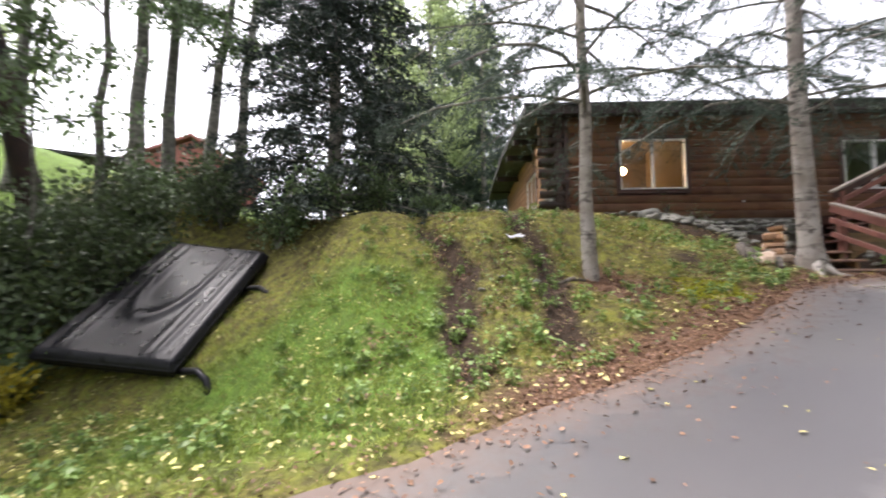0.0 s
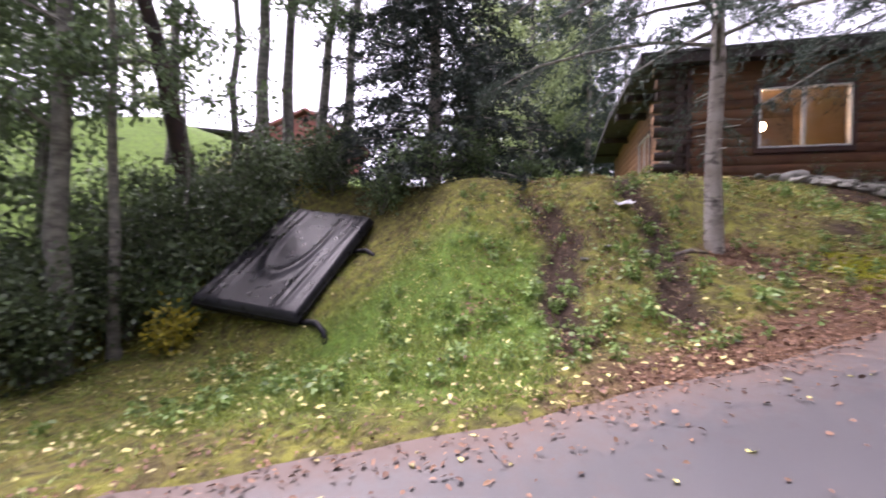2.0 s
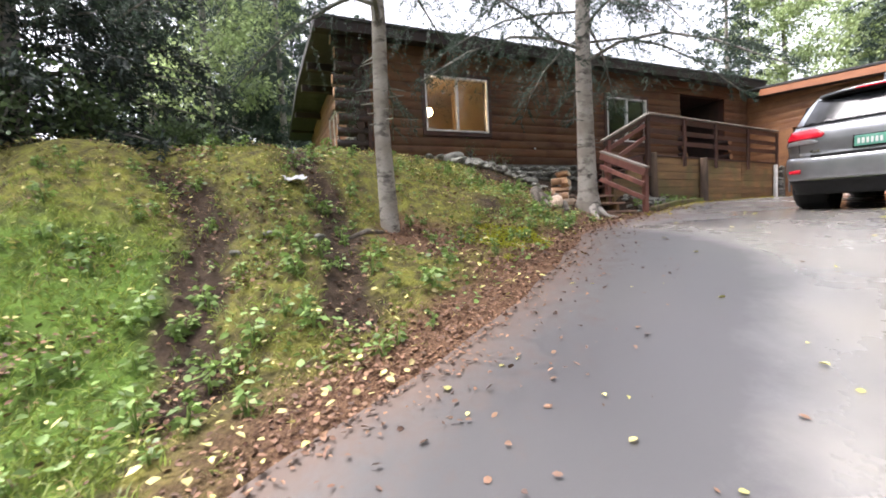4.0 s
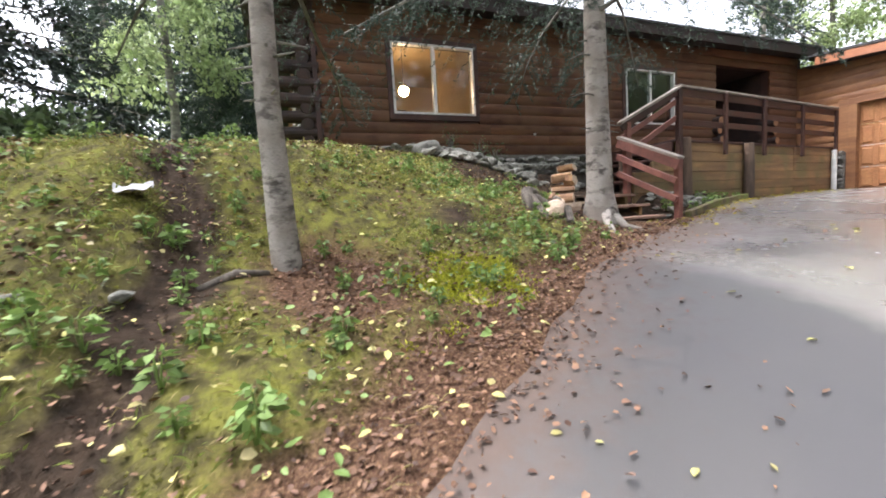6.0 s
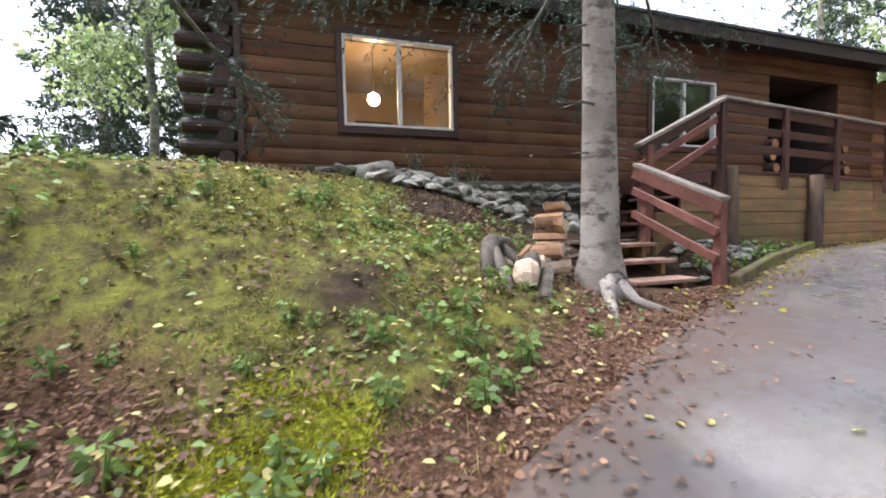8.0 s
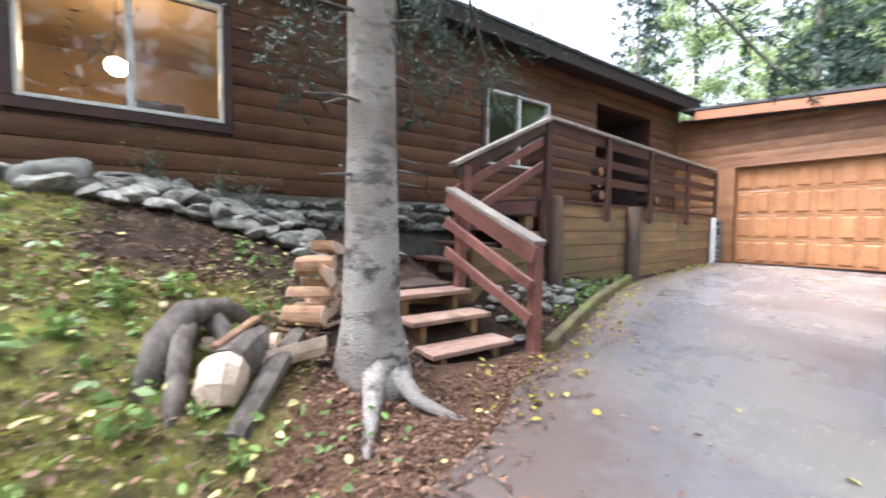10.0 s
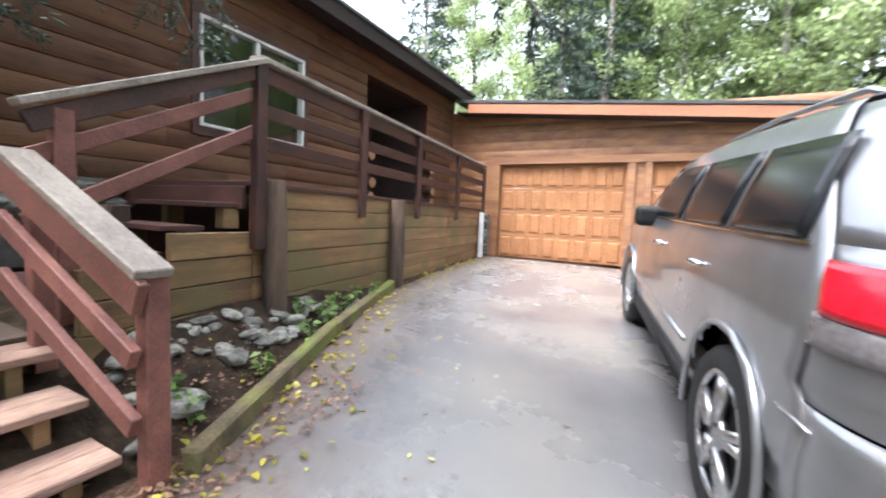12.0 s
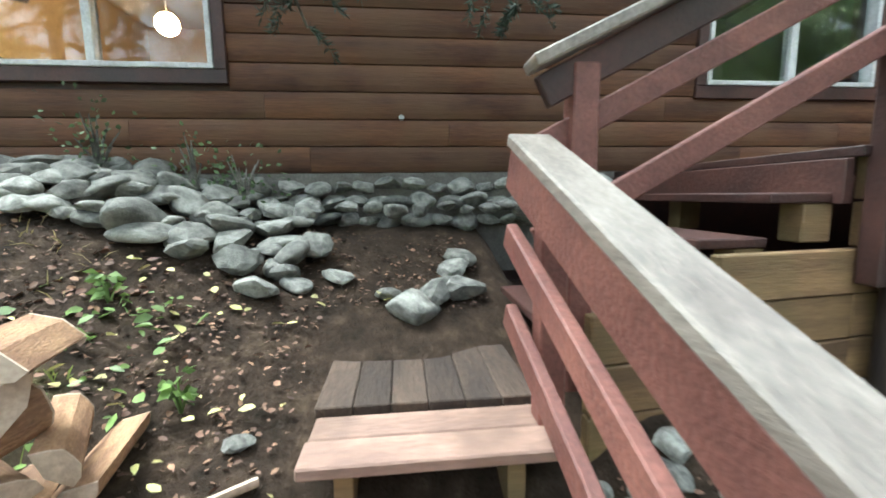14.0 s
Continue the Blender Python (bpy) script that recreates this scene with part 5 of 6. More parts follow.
leafy_tree("alder_tree", AL + " deep in the thicket", at(0.5, -10.8), (0.0, 0.2, 11), 0.16, 13, 60, 90, 0.115, 2.2, 0.4)


for j, (x, y) in enumerate(((5.3, -10.6), (3.4, -11.2), (7.4, -12.6))):
    leafy_tree("alder_tree", "bushy alder leafed down to the ground in the thicket", at(x, y), (0.2, 0.1, 6.5), 0.09, 60 + j, 100, 60, 0.12, 2.4, 0.08, limbs=14, far=True)


def bush(label, x, y, r, h, seed, leaf=0.095, n=1700, mat=None, group="bushes of the thicket", name="bush"):
    rng = np.random.default_rng(seed)
    b = thing(name, label, "bush", group, m=pose(x, y, gz(x, y)))
    stems = bmesh.new()
    cs = []
    for k in range(9):
        a = rng.uniform(0, 6.28)
        d = r * rng.uniform(0.2, 0.9)
        e = (math.cos(a) * d, math.sin(a) * d, h * rng.uniform(0.5, 1.0))
        tube_bm([(0, 0, -0.1), (e[0] * 0.4, e[1] * 0.4, e[2] * 0.6), e], [0.014, 0.01, 0.004], 4, stems, caps=False)
        for t in (0.45, 0.7, 0.85, 1.0):
            cs.append((e[0] * t + rng.normal() * 0.12 * r, e[1] * t + rng.normal() * 0.12 * r, e[2] * t + rng.normal() * 0.1 * h))
    tagged(part("stem", stems, BARK2, b), kind="stuff")
    cs = np.array(cs)
    pick = rng.integers(0, len(cs), n)
    off = rng.normal(size=(n, 3))
    pos = cs[pick] + off * np.array([0.2, 0.2, 0.16]) * (0.35 + 0.65 * r)
    pos[:, 2] = np.maximum(pos[:, 2], 0.03)
    al = off * 0.7 + rng.normal(size=(n, 3)) * 0.5 + np.array([0, 0, 0.1])
    v, f = blades(pos, al, rng.uniform(0.7, 1.3, n) * leaf, rng.uniform(0.5, 0.8, n) * leaf, rng, fold=0.12)
    mesh_np("foliage", v, f, mat or BUSHLEAF, b)
    return b


rb = random.Random(99)
k = 0
for bx, by in ((6.3, -6.6), (5.6, -7.4), (4.9, -6.9), (4.2, -6.4), (3.6, -5.9), (6.9, -7.6), (7.4, -8.8), (6.2, -8.4), (5.0, -8.0), (3.9, -7.6), (2.9, -6.3), (2.2, -6.0), (3.0, -7.6), (8.1, -10.0), (7.0, -9.9), (5.4, -9.3), (8.9, -11.4), (1.4, -5.2), (3.9, -6.9)):
    k += 1
    bush("dense dark green leafy bush in the thicket", bx + rb.uniform(-0.2, 0.2), by + rb.uniform(-0.2, 0.2), rb.uniform(0.8, 1.15), rb.uniform(1.3, 2.1), 200 + k, n=2400)
for x, y, r, h in ((1.5, -6.6, 0.8, 0.9), (0.8, -6.1, 0.8, 0.7), (0.2, -7.3, 0.8, 0.5), (-0.8, -6.6, 0.8, 0.45), (2.0, -8.0, 0.7, 0.8), (1.9, -2.6, 0.8, 1.3), (1.3, -1.6, 0.6, 0.9), (2.1, -3.6, 0.7, 1.2), (0.9, -0.6, 0.5, 0.5)):
    k += 1
    bush("green shrub growing under the dark spruce", x, y, r, h, 200 + k, n=1100, mat=LEAF, group="shrubs under the spruces")
YELLEAF = material("yellowing_leaves", (0.42, 0.33, 0.03), 0.5, (0.2, 0.2, 0.03), 1.0, 30, 0.0, island=True, vary=0.4, trans=0.3)
bush("small yellowing shrub beside the black lid", 5.05, -5.75, 0.4, 0.6, 301, n=500, mat=YELLEAF, group="shrubs near the lid")
bush("small yellow-green shrub beside the black lid", 4.75, -5.95, 0.5, 0.8, 302, n=600, mat=LEAF, group="shrubs near the lid")
for j, y in enumerate((4.95, 5.55, 5.85)):
    bush("small pale seedling shrub growing out of the rock heap", 0.28, y, 0.16, 0.42, 320 + j, 0.04, 110, LEAF, "seedlings in the rocks", "seedling_shrub")

# the wood beyond: a few trees built once, then copied
# brighter, greyer leaf colour that holds the haze over the distant wood
HAZYLEAF = material("haze_paled_birch_leaves", (0.36, 0.43, 0.20), 0.5, (0.2, 0.27, 0.12), 0.5, 30, 0.0, island=True, vary=0.45, trans=0.5)
far_a = leafy_tree("birch_tree", "tall light green birch in the wood, leaf colour paled for haze", (4.0, 26.0, 0.1), (0.3, 0.2, 15), 0.16, 41, 190, 75, 0.19, 3.0, 0.2, HAZYLEAF, limbs=16, far=True)
far_b = leafy_tree("birch_tree", "tall light green birch in the wood, leaf colour paled for haze", (8.0, 24.0, 0.1), (-0.3, 0.2, 17), 0.18, 42, 200, 75, 0.19, 3.3, 0.2, HAZYLEAF, limbs=16, far=True)
far_s = spruce("spruce_tree", "tall thin spruce in the wood, unseen eastern copies added for reflections", (0.5, 25.0, 0.0), 17, 0.2, 2.2, 1.5, 43, 110, 22, 9, 0.28, 0.06, droop=0.3, wood=False)
for o, g in ((far_a, "birches of the wood"), (far_b, "birches of the wood"), (far_s, "spruces of the wood")):
    tagged(o, group=g)
rf = random.Random(71)
spots = [(-6 + i * 3.0 + rf.uniform(-1, 1), 23 + rf.uniform(0, 3), "ab"[i % 2] if i % 3 else "s") for i in range(10)]
spots += [(-8 + i * 3.4 + rf.uniform(-1, 1), 30 + rf.uniform(0, 5), "sab"[i % 3]) for i in range(10)]
# unseen eastern row, mostly spruces, added so the windows reflect something dark
spots += [(17.0 + rf.uniform(0, 5), -2 + i * 2.6 + rf.uniform(-1, 1), "sas"[i % 3]) for i in range(10)]
spots += [(-12.0, -3.5, "s"), (-14.5, -0.5, "s"), (-11.5, 1.6, "s"), (-17, -5, "s"), (-18, 1, "a"), (-16, 4, "s"), (-20, -2, "s"), (-24, -4, "a"), (-22, 3, "s"), (-12.5, 0.6, "s"), (-26, 9, "s"), (-27, 1, "b"), (-9.5, -1.2, "a")]
spots += [(10.5, 19, "a"), (12, 22, "a"), (15.5, 20, "b"), (17, 25, "a"), (18, 15, "b"), (9.5, 27, "b"), (6.5, 29, "a"), (2.5, 33, "b"), (16, 30, "a")]
# the eastern ones here are unseen, added as reflections for the car
spots += [(16, -10, "a"), (19, -6, "s"), (20, -14, "b"), (22, 2, "s"), (21, 10, "a"), (13, -18, "a"), (4, -24, "b"), (-2, -26, "a"), (9, -27, "a"), (-9, -24, "b")]
for x, y, c in spots:
    src = {"a": far_a, "b": far_b, "s": far_s}[c]
    s = rf.uniform(0.75, 1.15)
    copy_thing(src, pose(x, y, gz(x, y) - 0.1, 0, 0, rf.uniform(0, 360)) @ Matrix.Diagonal((s, s, s, 1)))

# ---- far house ----
# red boards made lighter and pinker to paint the haze in front
RED = material("haze_lightened_red_boards", (0.36, 0.13, 0.11), 0.7, (0.26, 0.09, 0.08), 2, 30, 0.2, stretch=(1, 1, 3))


def far_house():
    h = thing("far_house", "red gabled house on the hill behind the trees, colour lightened for haze", "house", m=pose(-19.3, -19.4, 5.2, 0, 0, 33))
    bm = bmesh.new()
    pts = [(-4.6, 0), (4.6, 0), (4.6, 2.2), (0, 4.9), (-4.6, 2.2)]
    a = [bm.verts.new((0, y, z)) for y, z in pts]
    b = [bm.verts.new((-9, y, z)) for y, z in pts]
    bm.faces.new(a)
    bm.faces.new(b[::-1])
    for i in range(5):
        bm.faces.new((a[i], b[i], b[(i + 1) % 5], a[(i + 1) % 5]))
    bmesh.ops.recalc_face_normals(bm, faces=bm.faces)
    part("wall", bm, RED, h)
    for s in (-1, 1):
        bm = bmesh.new()
        vs = [(0.5, 0, 5.1), (0.5, s * 5.2, 2.05), (-9.4, s * 5.2, 2.05), (-9.4, 0, 5.1)]
        lo = [bm.verts.new(p) for p in vs]
        hi = [bm.verts.new((p[0], p[1], p[2] + 0.22)) for p in vs]
        bm.faces.new(lo)
        bm.faces.new(hi)
        for i in range(4):
            bm.faces.new((lo[i], lo[(i + 1) % 4], hi[(i + 1) % 4], hi[i]))
        bmesh.ops.recalc_face_normals(bm, faces=bm.faces)
        part("roof", bm, RED, h)
    for y, w in ((-1.6, 0.9), (1.6, 1.1)):
        win = part("window", box_bm((0.0, y - w, 0.9), (0.05, y + w, 2.3), 0.02), WHITE, h, "white framed window")
        for s in (-1, 1):
            part("pane", box_bm((0.045, y + s * w * 0.5 - w * 0.42, 1.0), (0.06, y + s * w * 0.5 + w * 0.42, 2.2)), TINT, win)
    part("chimney", box_bm((-3, 0.4, 4.4), (-2.4, 1.0, 6.0), 0.02), STONE, h)
    s = thing("far_shed", "low grey shed roof beside the far house", "shed", m=pose(-13.5, -23.0, 5.2, 0, 0, 33))
    part("wall", box_bm((-3, -3, 0), (0, 3, 2.0)), LOG, s)
    part("roof", box_bm((-3.4, -3.4, 2.0), (0.4, 3.4, 2.25), 0.03), ROOF, s)


far_house()


# ---- black lid on the grass ----
def black_lid():
    o = Vector((4.915, -3.70, -1.383))
    ux = Vector((0.0449, -0.9921, 0.1169)).normalized()
    uy = Vector((-0.8348, 0.0271, 0.5499))
    uy = (uy - ux * uy.dot(ux)).normalized()
    uz = uy.cross(ux) if uy.cross(ux).z > 0 else ux.cross(uy)
    # local x from the leg side across, y up the slope, z out of the lid
    m = Matrix(((ux.x, uy.x, uz.x, o.x), (ux.y, uy.y, uz.y, o.y), (ux.z, uy.z, uz.z, o.z), (0, 0, 0, 1)))
    W, LN = 1.80, 2.92
    lid = thing("cargo_lid", "large black moulded plastic cargo lid tilted on the grass bank", "cargo lid", m=m)
    gloss = material("black_gloss_plastic", (0.01, 0.01, 0.012), 0.3, (0.007, 0.007, 0.009), 5, 10, 0.02, spec=0.16)
    nx, ny = 54, 60

    def height(u, v):
        ex, ey = min(u, 1 - u) * W, min(v, 1 - v) * LN
        e = min(ex, ey)
        z = -0.09 * max(0, 1 - e / 0.06) ** 2
        for c, wd in ((0.12, 0.03), (0.19, 0.02), (0.81, 0.02), (0.88, 0.03)):
            z += 0.028 * math.exp(-((u - c - 0.05 * (1 - v) * (1 if c < 0.5 else -1)) / wd) ** 2) * min(1, ey / 0.2)
        d = math.hypot((u - 0.5) / 0.24, (v - 0.62) / 0.38)
        if v < 0.62:
            z += 0.05 * math.exp(-((d - 0.9) / 0.14) ** 2)
        else:
            z += 0.05 * (math.exp(-((abs(u - 0.5) / 0.24 - 0.9) / 0.14) ** 2)) * max(0, 1 - (v - 0.62) / 0.4)
        return z
    bm = bmesh.new()
    g = [[bm.verts.new((W * i / nx, LN * j / ny, height(i / nx, j / ny))) for j in range(ny + 1)] for i in range(nx + 1)]
    for i in range(nx):
        for j in range(ny):
            bm.faces.new((g[i][j], g[i + 1][j], g[i + 1][j + 1], g[i][j + 1]))
    bmesh.ops.recalc_face_normals(bm, faces=bm.faces)
    part("lid_top", bm, gloss, lid, "ribbed glossy black top", True)
    part("rim", box_bm((-0.015, -0.015, -0.17), (W + 0.015, LN + 0.015, -0.085), 0.03, segs=3), gloss, lid)
    part("base_tray", box_bm((0.03, 0.03, -0.27), (W - 0.03, LN - 0.03, -0.17), 0.03, segs=2), BLACKP, lid)
    inv = m.inverted()
    for yy in (0.12, 2.0):
        p0 = o + uy * yy - uz * 0.22
        steps = (ux * 0.3, Vector((0, 0.0, 0)), Vector((0.08, 0.26, 0.02)), Vector((0.18, 0.45, -0.08)), Vector((0.28, 0.56, -0.34)))
        part("leg", tube_bm([inv @ (p0 + q) for q in steps], [0.045] * 5, 10), gloss, lid, "bent black tube leg", True)
    part("prop_block", tube_bm([(W * 0.6, 0.25, -0.27), (W * 0.6, 0.25, -0.62)], [0.06, 0.06], 8), BLACKP, lid)


black_lid()


# ---- wood and stumps by the stairs ----
SPLIT = material("split_firewood", (0.34, 0.2, 0.11), 0.85, (0.16, 0.085, 0.045), 5, 60, 0.4, stretch=(1, 1, 3), vary=0.3)
PALECUT = material("pale_cut_wood", (0.58, 0.46, 0.36), 0.8, (0.38, 0.28, 0.2), 6, 60, 0.2)
GREYWOOD = material("grey_weathered_wood", (0.17, 0.145, 0.12), 0.9, (0.05, 0.04, 0.033), 4, 50, 0.5, stretch=(3, 3, 0.6), vary=0.2)


def split_log(label, a, b, r, seed, mat=None, cut=None):
    """A split log: a rough wedge with bark on its round side and pale cut ends."""
    rnd = random.Random(seed)
    ob = thing("firewood_log", label, "firewood", "firewood pile by the spruce")
    m, n = beam_m(a, b)
    roll = rnd.uniform(0, 360)
    ob.matrix_basis = m @ pose(0, 0, 0, roll, 0, 0)
    prof = [(0, 0)] + [(r * math.cos(t) * rnd.uniform(0.9, 1.05), r * math.sin(t) * rnd.uniform(0.9, 1.05)) for t in [math.radians(-75 + 25 * k) for k in range(7)]]
    bm = bmesh.new()
    c = (sum(p[0] for p in prof) / len(prof), sum(p[1] for p in prof) / len(prof))
    rings = []
    for k in range(5):
        s = 1 + rnd.uniform(-0.05, 0.05)
        rings.append([bm.verts.new((n * k / 4, (p[0] - c[0]) * s, (p[1] - c[1]) * s)) for p in prof])
    for p, q in zip(rings, rings[1:]):
        for k in range(len(prof)):
            bm.faces.new((p[k], p[(k + 1) % len(prof)], q[(k + 1) % len(prof)], q[k]))
    bmesh.ops.recalc_face_normals(bm, faces=bm.faces)
    part("split_side", bm, mat or SPLIT, ob)
    for x in (0.0, n):
        bm = bmesh.new()
        f = bm.faces.new([bm.verts.new((x, (p[0] - c[0]) * 0.99, (p[1] - c[1]) * 0.99)) for p in prof])
        ext = bmesh.ops.extrude_face_region(bm, geom=[f])
        for v in [g for g in ext["geom"] if isinstance(g, bmesh.types.BMVert)]:
            v.co.x += 0.006 if x else -0.006
        bmesh.ops.recalc_face_normals(bm, faces=bm.faces)
        part("cut_end", bm, cut or PALECUT, ob)
    return ob


rw = random.Random(61)
base = gz(2.2, 5.9)
for k, (dx, dy, dz_, ang, ln) in enumerate(((0, 0, 0.09, 20, 0.42), (0.16, -0.12, 0.08, 35, 0.4), (-0.18, 0.12, 0.1, 10, 0.42), (0.05, -0.02, 0.23, 60, 0.4), (-0.1, 0.1, 0.25, 30, 0.42), (0.12, 0.06, 0.36, -10, 0.38), (-0.02, 0.02, 0.42, 40, 0.36), (0.0, 0.1, 0.53, 15, 0.34))):
    c, s = math.cos(math.radians(ang)), math.sin(math.radians(ang))
    p = Vector((2.2 + dx, 5.9 + dy, base + dz_))
    d = Vector((c, s, rw.uniform(-0.1, 0.1))) * ln * 0.4
    split_log("split orange-brown firewood log stacked on soil", p - d, p + d, rw.uniform(0.065, 0.09), 400 + k)
for k, (x, y, ang, ln, r) in enumerate(((2.75, 5.55, 100, 0.5, 0.07), (2.2, 6.2, 120, 0.6, 0.03), (2.35, 6.25, 135, 0.55, 0.025), (2.62, 5.35, 60, 0.4, 0.06))):
    c, s = math.cos(math.radians(ang)), math.sin(math.radians(ang))
    p, d = Vector((x, y, gz(x, y) + r + 0.02)), Vector((c, s, 0.05)) * ln / 2
    split_log("pale split wood sliver lying on soil", p - d, p + d, r, 420 + k, PALECUT)

def ground_line(pts):
    return [(x, y, gz(x, y) + h) for x, y, h in pts]


stump = thing("tree_stump", "old grey arching stump roots half sunk in the bank", "stump")
part("root", tube_bm(ground_line(((2.3, 5.5, -0.02), (2.36, 5.3, 0.12), (2.5, 5.1, 0.15), (2.68, 4.98, 0.1), (2.9, 4.88, -0.06))), [0.05, 0.075, 0.085, 0.07, 0.05], 10, rough=0.16, seed=4), GREYWOOD, stump, smooth=True)
part("root", tube_bm(ground_line(((2.5, 5.1, 0.13), (2.72, 5.06, 0.1), (2.98, 5.02, 0.02), (3.12, 4.98, -0.06))), [0.06, 0.055, 0.045, 0.03], 10, rough=0.16, seed=5), GREYWOOD, stump, smooth=True)
part("root", tube_bm(ground_line(((2.42, 5.22, 0.1), (2.6, 5.3, 0.08), (2.72, 5.36, -0.03))), [0.06, 0.05, 0.03], 10, rough=0.16, seed=7), GREYWOOD, stump, smooth=True)
slab = part("wood_slab", tube_bm(ground_line(((2.46, 5.72, 0.05), (2.75, 5.54, 0.07), (3.0, 5.38, 0.05), (3.24, 5.22, 0.02))), [0.045, 0.065, 0.06, 0.05], 7, rough=0.12, seed=8), GREYWOOD)
tagged(slab, "long grey bark-covered slab lying by the stump", "wood")
chunk = thing("cut_log", "pale freshly cut log chunk lying among grey roots", "log")
part("log_body", tube_bm(ground_line(((2.62, 5.46, 0.1), (2.75, 5.36, 0.11), (2.9, 5.25, 0.10))), [0.08, 0.105, 0.11], 11, rough=0.1, seed=6), GREYWOOD, chunk)
part("cut_face", tube_bm(ground_line(((2.895, 5.254, 0.10), (2.93, 5.225, 0.09), (2.98, 5.2, 0.05), (3.02, 5.19, 0.0))), [0.113, 0.12, 0.11, 0.07], 11, rough=0.1, seed=6), PALECUT, chunk, "pale pinkish freshly cut wood")
sliver = part("wood_sliver", beam_bm((2.62, 5.44, gz(2.62, 5.44) + 0.22), (2.86, 5.2, gz(2.86, 5.2) + 0.19), 0.05, 0.03, 0.008), SPLIT)
tagged(sliver, "orange-brown split sliver resting on the cut log", "wood")
for k, (x, y, a) in enumerate(((3.25, 6.2, -30), (3.1, 6.42, 28))):
    m0 = Vector((2.85, 6.08, 0))
    d = Vector((math.cos(math.radians(a)), math.sin(math.radians(a)), 0))
    pts = [m0 + d * q for q in (0.05, 0.3, 0.55, 0.85)]
    pts = [(p.x, p.y, gz(p.x, p.y) + hh) for p, hh in zip(pts, (0.16, 0.025, -0.015, -0.04))]
    o = part("tree_root", tube_bm(pts, [0.08, 0.05, 0.028, 0.014], 8, rough=0.2, seed=k), BARK1, None, smooth=True)
    tagged(o, "exposed grey spruce root spreading over needle litter", "root", "roots of the spruce by the stairs")
o = part("fallen_log", tube_bm([(4.0, 1.35, gz(4.0, 1.35) + 0.015), (3.93, 1.6, gz(3.93, 1.6) + 0.02), (3.85, 1.82, gz(3.85, 1.82) + 0.01)], [0.03, 0.035, 0.02], 8, rough=0.15, seed=9), GREYWOOD, None, smooth=True)
tagged(o, "short dark dead log at the spruce foot", "log")
SHEET = material("crumpled_white_plastic", (0.55, 0.55, 0.58), 0.5, (0.36, 0.36, 0.4), 8, 60, 0.4)
bm = bmesh.new()
bmesh.ops.create_grid(bm, x_segments=12, y_segments=10, size=0.5)
for v in bm.verts:
    v.co.x *= 0.2
    v.co.y *= 0.26 * (1 - 0.3 * v.co.x)
    v.co.z = 0.06 + 0.07 * noise.noise(v.co * 7) + 0.03 * noise.noise(v.co * 17)
o = part("plastic_sheet", bm, SHEET, None, smooth=False)
solid(o, 0.004)
o.matrix_basis = pose(3.3, 0.86, gz(3.3, 0.86), 0, 22, 10)
tagged(o, "crumpled white plastic sheet lying on the bank", "plastic sheet")
o = part("pipe_vent", tube_bm([(0.02, 6.95, 1.5), (0.06, 6.95, 1.5)], [0.022, 0.018], 12), WHITE)
tagged(o, "small pale round pipe cap on the siding", "pipe cap")
o = part("gutter_spout", tube_bm([(0.09, 2.68, 1.35), (0.09, 2.66, 1.15), (0.12, 2.3, 1.02)], [0.035, 0.035, 0.035], 8), LOG)
tagged(o, "dark downspout elbow at the log corner", "downspout")
o = part("cable", tube_bm([(0.04, 8.25, 1.55), (0.045, 8.28, 1.4), (0.04, 8.25, 1.25), (0.05, 8.36, 1.12)], [0.006] * 4, 6), BLACKP)
tagged(o, "thin dark cable hanging on the siding", "cable")

# rocks in the planting strip
rp = random.Random(17)
for k in range(60):
    y = rp.uniform(7.55, 9.6)
    t = rp.random()
    x = xw(max(y, 8.0)) + 0.12 + t * (2.85 - 0.41 * (y - 7.55) - xw(max(y, 8.0)) - 0.15) * 0.8
    s = rp.uniform(0.05, 0.15)
    o = stone(None, "rock", x, y, gz(x, y) + s * 0.2, s, rp)
    tagged(o, "small grey rock in the planting strip", "rock", "rocks of the planting strip")
for x, y, s in ((2.05, 9.75, 0.22), (2.55, 7.75, 0.24), (2.35, 8.2, 0.2), (4.4, 0.5, 0.14), (4.6, 0.2, 0.1), (4.3, 1.0, 0.12)):
    o = stone(None, "rock", x, y, gz(x, y) + s * 0.15, s, rp)
    tagged(o, "grey rock half sunk in soil", "rock")


# ---- ground cover ----
def scatter(n, seed, lo, hi, want):
    """Places on the bank, kept with the chance that want(x, y) gives."""
    rng = np.random.default_rng(seed)
    x, y = rng.uniform(lo[0], hi[0], n), rng.uniform(lo[1], hi[1], n)
    keep = rng.uniform(0, 1, n) < want(x, y)
    x, y = x[keep], y[keep]
    return x, y, ground_z(x, y), rng


def patch(x, y, s, k=0.0):
    return np.array([noise.noise((a * s, b * s, k)) for a, b in zip(x, y)])


def clear(x, y):
    """False where steps, wall, lid rest or house stand."""
    return ~((x < 0.1) & (y > 2.4)) & ~((x < xw(y) + 0.1) & (y > 7.4)) & ~((x > 1.1) & (x < 2.9) & (y > 6.5) & (y < 7.6))


GRASSB = material("grass_blades", (0.245, 0.305, 0.06), 0.55, (0.125, 0.165, 0.038), 0.8, 30, 0.0, island=True, vary=0.45, trans=0.35)
DRYB = material("dry_grass_blades", (0.34, 0.27, 0.12), 0.7, (0.2, 0.16, 0.06), 0.8, 30, 0.0, island=True, vary=0.4, trans=0.3)
MOSSB = material("moss_tufts", (0.235, 0.235, 0.045), 0.8, (0.13, 0.13, 0.028), 1.2, 30, 0.0, island=True, vary=0.4, trans=0.25)
